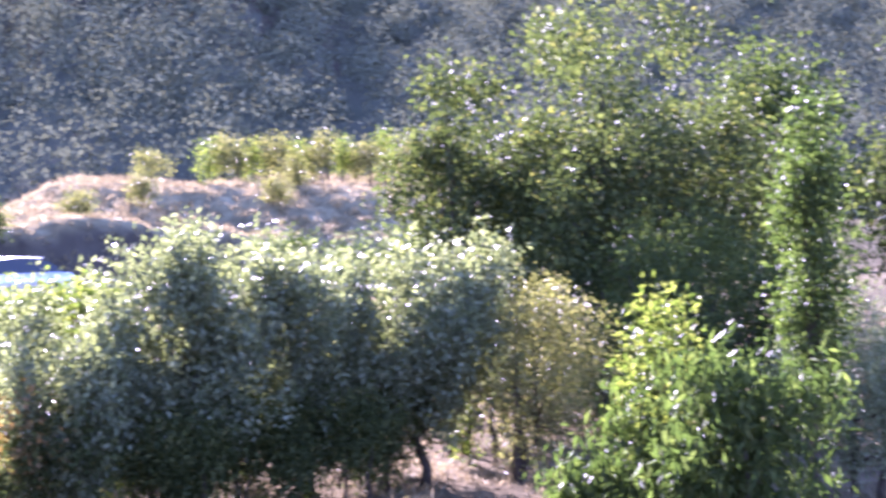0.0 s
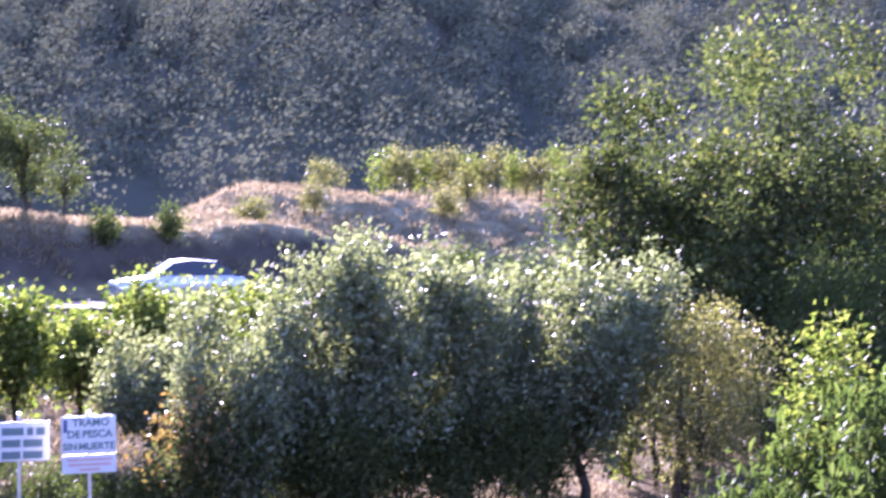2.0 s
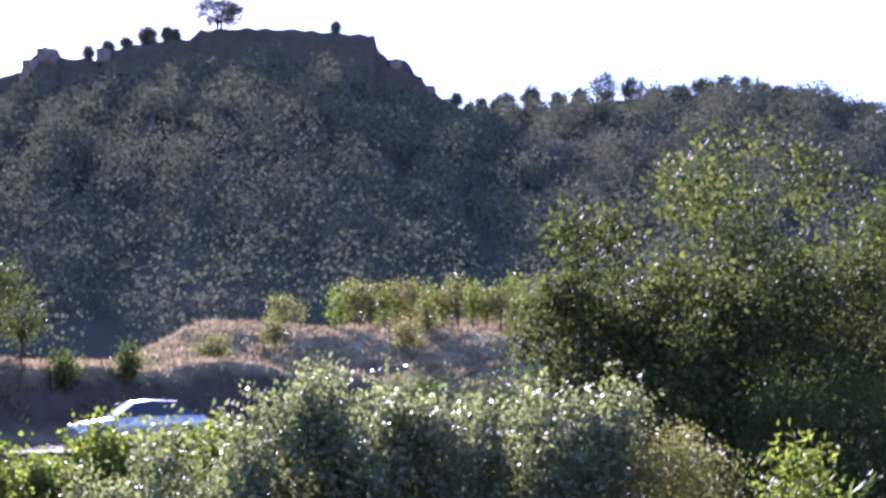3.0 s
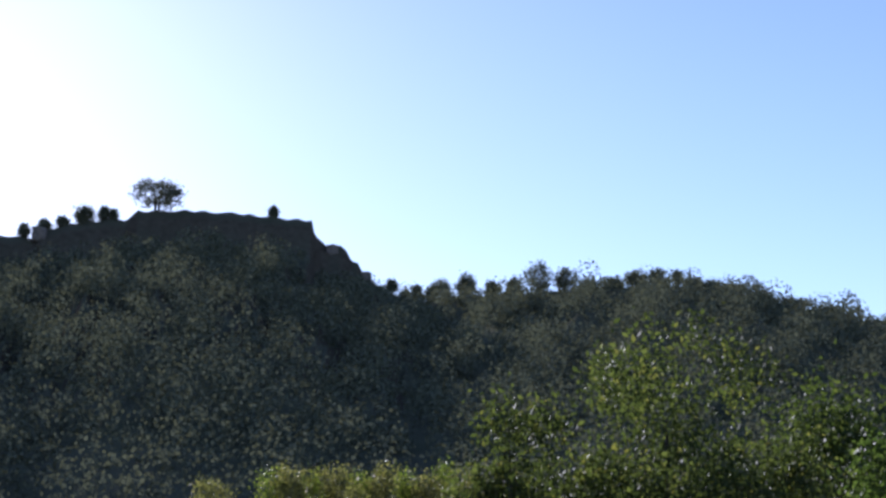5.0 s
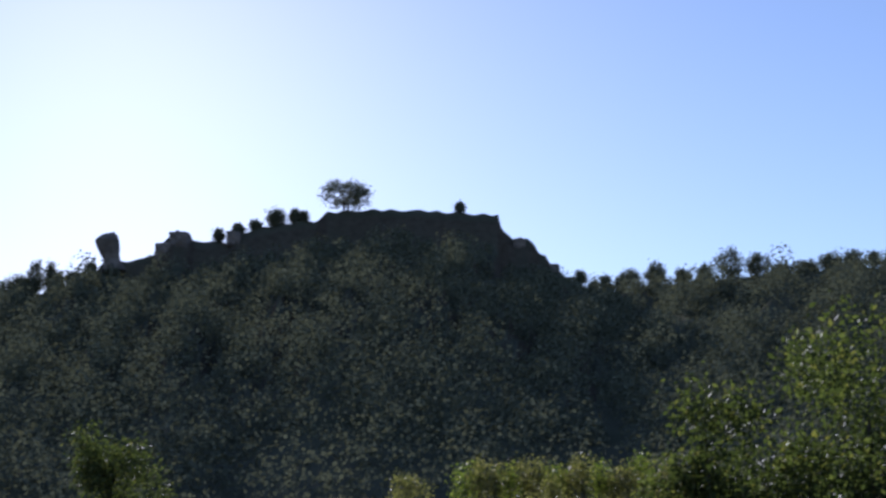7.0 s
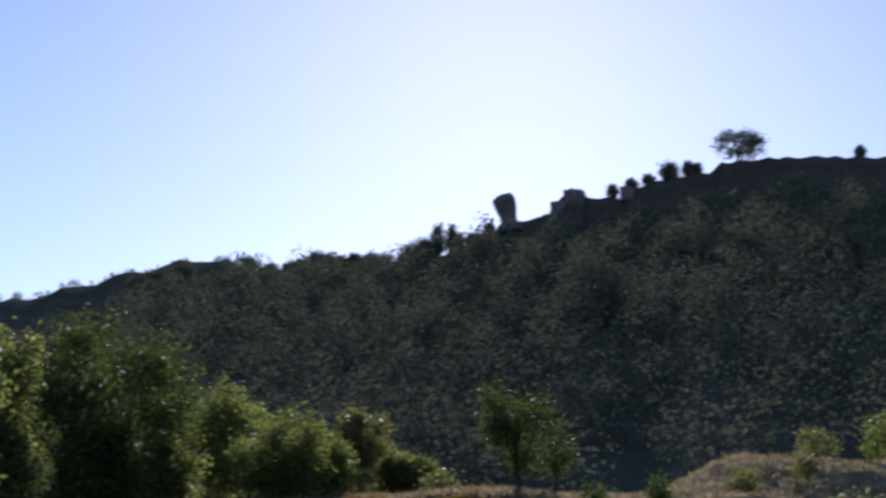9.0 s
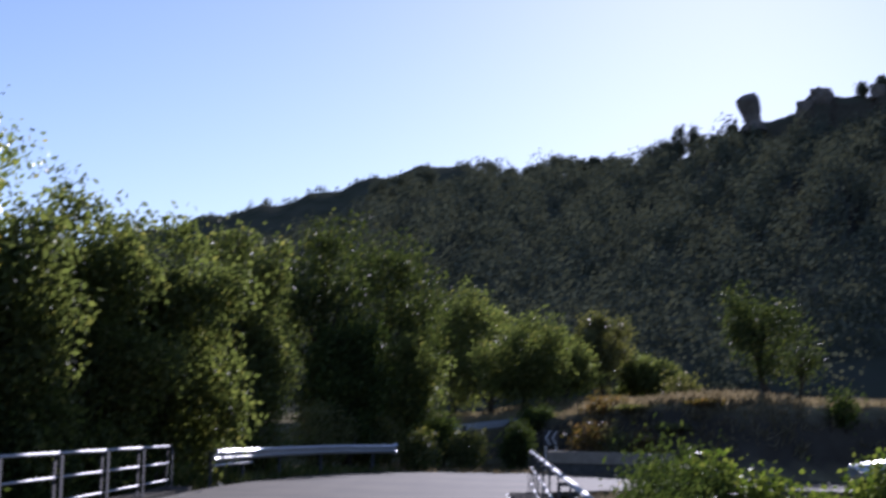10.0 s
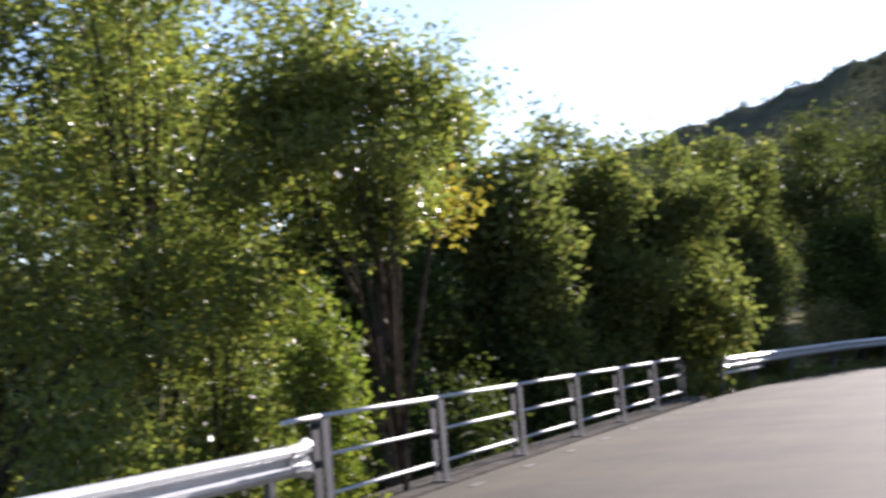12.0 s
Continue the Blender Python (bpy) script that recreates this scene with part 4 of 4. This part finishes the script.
for k in range(15):
    az = 1.0 - 0.55 * k
    plant("vineyard_vine", "yellowing vine in the terrace vineyard row", "vine", az, 85 + 0.5 * math.sin(k * 2.1), 4.05 + 0.15 * math.sin(k * 1.7), 0.5, 0.25, 0.17, "seed" if k % 3 else "vine", blobs=12, tips=9, per=8, group="vineyard row", limbs=4, trunk_r=0.05, rb=0.5)
for k in range(9):
    az = -0.2 - 0.9 * k
    plant("bank_bush", "dark bush along the roadside bank", "shrub", az * 1.3 - 1, 56 + 0.4 * math.sin(k), 0.4 + 0.25 * math.sin(k * 2.3), 0.8, 0.03, 0.14, "dark", blobs=12, tips=9, per=8, stems=2, group="bank bushes", limbs=5)

# left of the bridge
plant("poplar_tree", "tall poplar with glinting leaves and a yellow branch", "tree", 56.2, 21.5, 20, 8.0, 2.0, 0.105, "poplar", blobs=260, tips=12, per=11, rb=0.13, trunk_r=0.17, top=0.9, masses=52, lean=(0.6, 0.3), limbs=36,
      extra=[(M["yellow"], (2.9, 3.6, 7.25), 0.24, 420)])
plant("poplar_tree", "spreading poplar with some yellow leaves", "tree", 46.6, 20.5, 14.2, 5.6, 6.2, 0.105, "poplar", blobs=150, tips=13, per=12, rb=0.18, trunk_r=0.13, masses=34, top=0.85)
plant("poplar_tree", "poplar with sunlit leaves beside the barrier", "tree", 62.5, 20, 18, 6.8, 0.3, 0.105, "poplar", blobs=130, tips=12, per=11, rb=0.2, masses=36)
plant("poplar_tree", "low leafy poplar filling the river bank", "tree", 53.2, 20.0, 8.5, 4.6, 0.4, 0.105, "poplar", blobs=100, tips=12, per=11, rb=0.2, masses=34, trunk_r=0.1)
plant("riverside_bush", "bright green bush behind the crash barrier", "shrub", 49.2, 17.0, 2.9, 2.1, 0.2, 0.09, "vine", blobs=70, tips=12, per=11, stems=3, top=0.6)
plant("riverside_bush", "leafy bush behind the crash barrier", "shrub", 57.0, 17.5, 0.6, 4.2, 0.2, 0.12, "poplar", blobs=50, tips=14, per=11, stems=3)
# trees set to river carry the lightened walnut leaf
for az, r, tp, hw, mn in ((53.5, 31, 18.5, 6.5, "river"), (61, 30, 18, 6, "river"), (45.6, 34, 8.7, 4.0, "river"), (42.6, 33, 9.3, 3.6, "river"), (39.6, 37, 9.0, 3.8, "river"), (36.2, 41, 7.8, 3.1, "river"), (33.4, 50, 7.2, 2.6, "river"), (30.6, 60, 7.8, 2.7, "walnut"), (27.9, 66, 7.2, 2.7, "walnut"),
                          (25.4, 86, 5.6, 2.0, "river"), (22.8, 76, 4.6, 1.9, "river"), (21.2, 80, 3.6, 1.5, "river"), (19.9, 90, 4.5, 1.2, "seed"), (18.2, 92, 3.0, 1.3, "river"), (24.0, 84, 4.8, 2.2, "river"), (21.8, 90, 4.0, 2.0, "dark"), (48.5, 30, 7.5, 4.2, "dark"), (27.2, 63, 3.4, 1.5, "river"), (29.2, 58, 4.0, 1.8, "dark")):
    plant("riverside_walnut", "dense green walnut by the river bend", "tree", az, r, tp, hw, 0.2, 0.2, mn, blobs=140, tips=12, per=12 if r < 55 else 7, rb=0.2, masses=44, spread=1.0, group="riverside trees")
for az, r, tp, hw, mn in ((47.0, 27, 0.4, 3.2, "dark"), (52.5, 21.5, -0.2, 3.4, "dark"), (44.0, 27.5, -0.6, 2.4, "dark"), (40.3, 33, -0.2, 2.2, "dark"), (37.4, 39.5, 0.0, 1.8, "dark"), (42.5, 32, 1.5, 2.8, "dark"), (38.6, 38, 1.2, 2.4, "dark"), (35.2, 48, 1.0, 1.8, "grass"), (32.6, 50, 0.6, 1.6, "grass"), (30.4, 56, 0.9, 1.5, "seed"),
                          (28.4, 60, 0.6, 1.3, "seed"), (26.6, 58.5, -0.2, 0.8, "grass"), (34.0, 47, 2.2, 1.6, "walnut"), (24.9, 60.5, -0.1, 0.7, "grass"), (26.0, 61, 0.5, 0.9, "dark"), (23.0, 61, 0.15, 0.6, "dark"), (22.3, 66, 0.8, 0.8, "dark"), (30.0, 59, 1.6, 1.0, "rust"), (29.0, 60, 1.2, 0.8, "yellow")):
    plant("roadside_bush", "leafy bush on the verge behind the barrier", "shrub", az, r, tp, hw, 0.03, 0.12, mn, blobs=44, tips=11, per=10, stems=3, group="verge bushes", limbs=5)

# rocks and single trees on the ridge
def rock(name, label, at, rx, ry, rz, seed, squash=0.0, tip=0):
    bm = bmesh.new()
    bmesh.ops.create_icosphere(bm, subdivisions=4, radius=1)
    for v in bm.verts:
        c = v.co.copy()
        m2 = max(abs(c.x), abs(c.y), abs(c.z))
        c = c.lerp(c / m2, 0.62)
        n = noise.fractal(c * 1.7 + Vector((seed, 0, 0)), 0.8, 2.1, 5)
        c *= 1 + 0.16 * n
        v.co = Vector((c.x * rx * (1 + squash * c.z), c.y * ry * (1 + squash * c.z), c.z * rz))
    o = part(name, bm, M["rock"], None)
    o.matrix_basis = Matrix.Translation(at) @ pose(0, 0, 0, 0, -tip, 0)
    return tagged(o, label, "rock")


def ridge(az, el, r=280):
    return pol(az, r, 1.5 + r * math.tan(radians(el)))


def rock_pillar(at):
    """A leaning block on a narrower foot, ragged in outline."""
    bm = bmesh.new()
    rings = []
    for z, cx, w in ((-1.5, 0.4, 2.4), (-0.2, 0.2, 2.0), (0.7, -0.1, 1.7), (1.6, -0.5, 1.85), (2.8, -0.85, 2.25), (3.9, -1.05, 2.4), (4.7, -0.85, 2.0), (5.1, -0.7, 1.4)):
        ring = []
        for k in range(20):
            a = k * math.tau / 20
            c, d = math.cos(a), math.sin(a)
            q = 1 / max(abs(c), abs(d)) ** 0.6
            n = 1 + 0.13 * noise.fractal(Vector((c * 1.6, d * 1.6, z * 0.7)), 0.8, 2.1, 4)
            ring.append(bm.verts.new((cx + c * w * q * n * 0.88, d * w * q * n * 0.9, z + 0.25 * noise.noise(Vector((c, d, z))))))
        rings.append(ring)
    for a, c in zip(rings, rings[1:]):
        for k in range(20):
            bm.faces.new((a[k], a[(k + 1) % 20], c[(k + 1) % 20], c[k]))
    bm.faces.new(rings[0][::-1])
    tip = bm.verts.new((0.1, 0, 5.75))
    for k in range(20):
        bm.faces.new((rings[-1][k], rings[-1][(k + 1) % 20], tip))
    o = part("rock_pillar", bm, M["rock"], None)
    o.matrix_basis = Matrix.Translation(at) @ Matrix.Rotation(radians(14.3), 4, "Z")
    tagged(o, "lone leaning rock pillar on the ridge", "rock")


rock_pillar(ridge(14.25, 11.5, 272))
for az, el, w, h, sd in ((11.75, 12.35, 1.9, 1.9, 8.0), (12.35, 11.9, 1.6, 2.0, 11.0), (9.75, 12.5, 1.3, 1.5, 4.0), (-1.2, 12.3, 1.2, 1.2, 6.0), (-2.5, 11.3, 1.1, 1.2, 14.0)):
    rock("ridge_boulder", "weathered rock knob on the broken ridge", ridge(az, el, 277), w, w * 1.2, h, sd)


def ridge_tree(az, top, half, form, r=279):
    """A dark tree on the skyline: round crown, pointed cone or an airy crown of several stems."""
    p = pol(az, r)
    p.z = ground_z(p) - 0.3
    h = max(1.5 + r * math.tan(radians(top)) - p.z, 1.0)
    w = r * math.tan(radians(half)) * 1.12
    kw = dict(limbs=3, group="ridge trees", spread=0.8)
    if form == "round":
        kw.update(blobs=50, tips=7, per=6, rb=0.3, top=0.85)
    elif form == "cone":
        kw.update(blobs=34, tips=8, per=7, rb=0.42, top=0.12)
    else:
        kw.update(blobs=80, tips=8, per=6, rb=0.2, top=0.8, stems=4)
        kw["limbs"] = 14
    label = {"round": "dark round-crowned pine on the ridge", "cone": "dark pointed conifer on the ridge", "airy": "airy many-stemmed tree alone on the summit"}[form]
    tree("ridge_tree", p, label, "tree", h, w, -0.12 * h if form == "round" else 0.02 * h, 0.42, M["pine"], **kw)


# summit, saddle and wooded shoulder
for az, top, half, form in ((10.32, 12.8, 0.17, "cone"), (9.6, 13.02, 0.2, "round"), (8.94, 13.18, 0.17, "cone"), (8.17, 13.67, 0.4, "round"), (7.46, 13.61, 0.12, "cone"), (7.13, 13.54, 0.12, "cone"), (5.5, 14.85, 1.05, "airy"), (1.08, 13.88, 0.1, "cone")):
    ridge_tree(az, top, half, form)
for az, top, half, form in ((-3.49, 11.2, 0.15, "cone"), (-4.46, 10.98, 0.19, "cone"), (-5.33, 11.3, 0.43, "round"), (-6.34, 11.5, 0.43, "cone"), (-7.36, 11.2, 0.3, "round"), (-8.17, 11.27, 0.19, "cone"), (-9.15, 11.89, 0.53, "round"), (-10.2, 11.65, 0.51, "round"),
                            (-11.06, 11.17, 0.26, "round"), (-12.0, 11.2, 0.34, "round"), (-12.84, 11.56, 0.47, "round"), (-13.61, 11.53, 0.4, "round"), (-14.38, 11.4, 0.13, "cone"), (-14.98, 11.2, 0.36, "round"), (-15.68, 11.05, 0.36, "round"), (-16.4, 10.9, 0.4, "round"),
                            (-17.4, 10.65, 0.5, "round"), (-18.6, 10.3, 0.5, "round"), (-19.8, 9.95, 0.5, "round"), (-4.0, 10.75, 0.14, "cone"), (-5.0, 10.9, 0.16, "cone")):
    ridge_tree(az, top, half, form)
for az, top, half, form in ((28.3, 9.35, 0.5, "round"), (27.7, 9.55, 0.5, "round"), (26.6, 9.87, 0.62, "round"), (24.21, 10.13, 0.55, "round"), (23.37, 9.85, 0.26, "cone"), (22.58, 9.95, 0.34, "round"), (22.2, 10.0, 0.2, "round"), (21.65, 10.38, 0.45, "round"), (21.2, 10.2, 0.17, "cone"),
                            (20.74, 10.2, 0.25, "round"), (20.23, 10.26, 0.3, "round"), (19.64, 10.38, 0.4, "round"), (19.15, 10.2, 0.34, "round")):
    ridge_tree(az, top, half, form)
for az, top, half, form in ((18.1, 10.7, 0.5, "round"), (17.6, 10.9, 0.36, "round"), (16.98, 11.42, 0.38, "round"), (16.5, 11.36, 0.18, "cone"), (16.2, 11.08, 0.2, "round"), (15.68, 11.08, 0.25, "round"), (15.03, 11.44, 0.13, "cone"), (15.3, 11.0, 0.25, "round"), (17.3, 10.8, 0.4, "round")):
    ridge_tree(az, top, half, form)

# woods on the hillside
N = 3750
az = rng.uniform(-26, 50, N)
rr = 92 + 190 * rng.uniform(0, 1, N) ** 0.75
cx, cy = -np.sin(np.radians(az)) * rr, np.cos(np.radians(az)) * rr
hill_el = np.degrees(np.arctan2(height(cx, cy) - 1.5, rr))
keep = ~((az > -3.6) & (az < 15) & (rr > 269)) & ~((az > -20) & (az < 30) & (rr > 271)) & ~((az > -12) & (az < -6) & (np.abs(hill_el - 9.1) < 0.22))
az, rr = az[keep], rr[keep]
cx, cy = -np.sin(np.radians(az)) * rr, np.cos(np.radians(az)) * rr
cz = height(cx, cy)
size = rng.uniform(1.2, 3.0, len(az)) * np.where(rr > 262, 0.55, 1.0)
per = 112
d = unit(len(az) * per)
pts = np.repeat(np.stack([cx, cy, cz + size * 0.85], -1), per, 0) + d * (np.repeat(size, per) * rng.uniform(0.72, 1.03, len(d)))[:, None] * np.array([0.9, 0.9, 1.05])
w = leaf_mesh("hill_woods", pts, np.repeat(0.23 + 0.00105 * rr, per), M["pine"], None, 0.85, 0.2, face=d)
tagged(w, "dark scrub oak and pine covering the hillside", "woodland", kind="stuff")

N = 900
az, rr = rng.uniform(-40, 60, N), rng.uniform(840, 910, N)
cx, cy = -np.sin(np.radians(az)) * rr, np.cos(np.radians(az)) * rr
pts = np.repeat(np.stack([cx, cy, height(cx, cy) + 0.2], -1), 30, 0) + unit(N * 30) * 1.5
tagged(leaf_mesh("far_woods", pts, 1.1, M["pine"], None, 0.8, 0.2), "distant wooded ridge in the backlight", "woodland", kind="stuff")


def tufts(name, label, u0, u1, v0, v1, count, h, mat_name, blades=7, cond=None):
    u, v = rng.uniform(u0, u1, count), rng.uniform(v0, v1, count)
    x, y = u * DU[0] + v * DV[0], u * DU[1] + v * DV[1]
    if cond is not None:
        k = cond(u, v, x, y)
        x, y = x[k], y[k]
    p = np.stack([x, y, height(x, y) - 0.02], -1)
    p = np.repeat(p, blades, 0) + rng.normal(size=(len(p) * blades, 3)) * np.array([0.12, 0.12, 0.0])
    ob = leaf_mesh(name, p, h, M[mat_name], None, 0.12, -1.6)
    return tagged(ob, label, "grass", kind="stuff")


tufts("dry_grass", "tall straw-coloured grass on the terraces", 55.5, 90, -60, 4, 9000, 0.32, "straw")
tufts("dry_grass", "short dry grass and weeds on the garden soil", 12, 42, -40, -3, 9000, 0.16, "straw")
tufts("dry_grass", "short dry weeds on the bridge embankment", 5, 17, -12, -1.6, 5200, 0.11, "straw", 6)
tufts("verge_grass", "green weeds between dry grass on the embankment", 5, 18, -12, -1.6, 900, 0.13, "grass", 6)
tufts("verge_grass", "green and yellow verge grass behind the barrier", 34, 58, 7.4, 13, 5000, 0.5, "grass", 8)
tufts("verge_grass", "weeds growing along the road edge", 42, 58, 3, 9, 1500, 0.35, "grass", 8, cond=lambda u, v, x, y: v > np.interp(u, [36, 42, 48, 53, 57], [6.9, 6.6, 6.0, 4.8, 2.4]))
tufts("dry_grass", "rusty weeds and dry grass on the roadside bank", 55, 64, -12, 3, 1800, 0.4, "straw", 6, cond=lambda u, v, x, y: height(x, y) > 0.3)
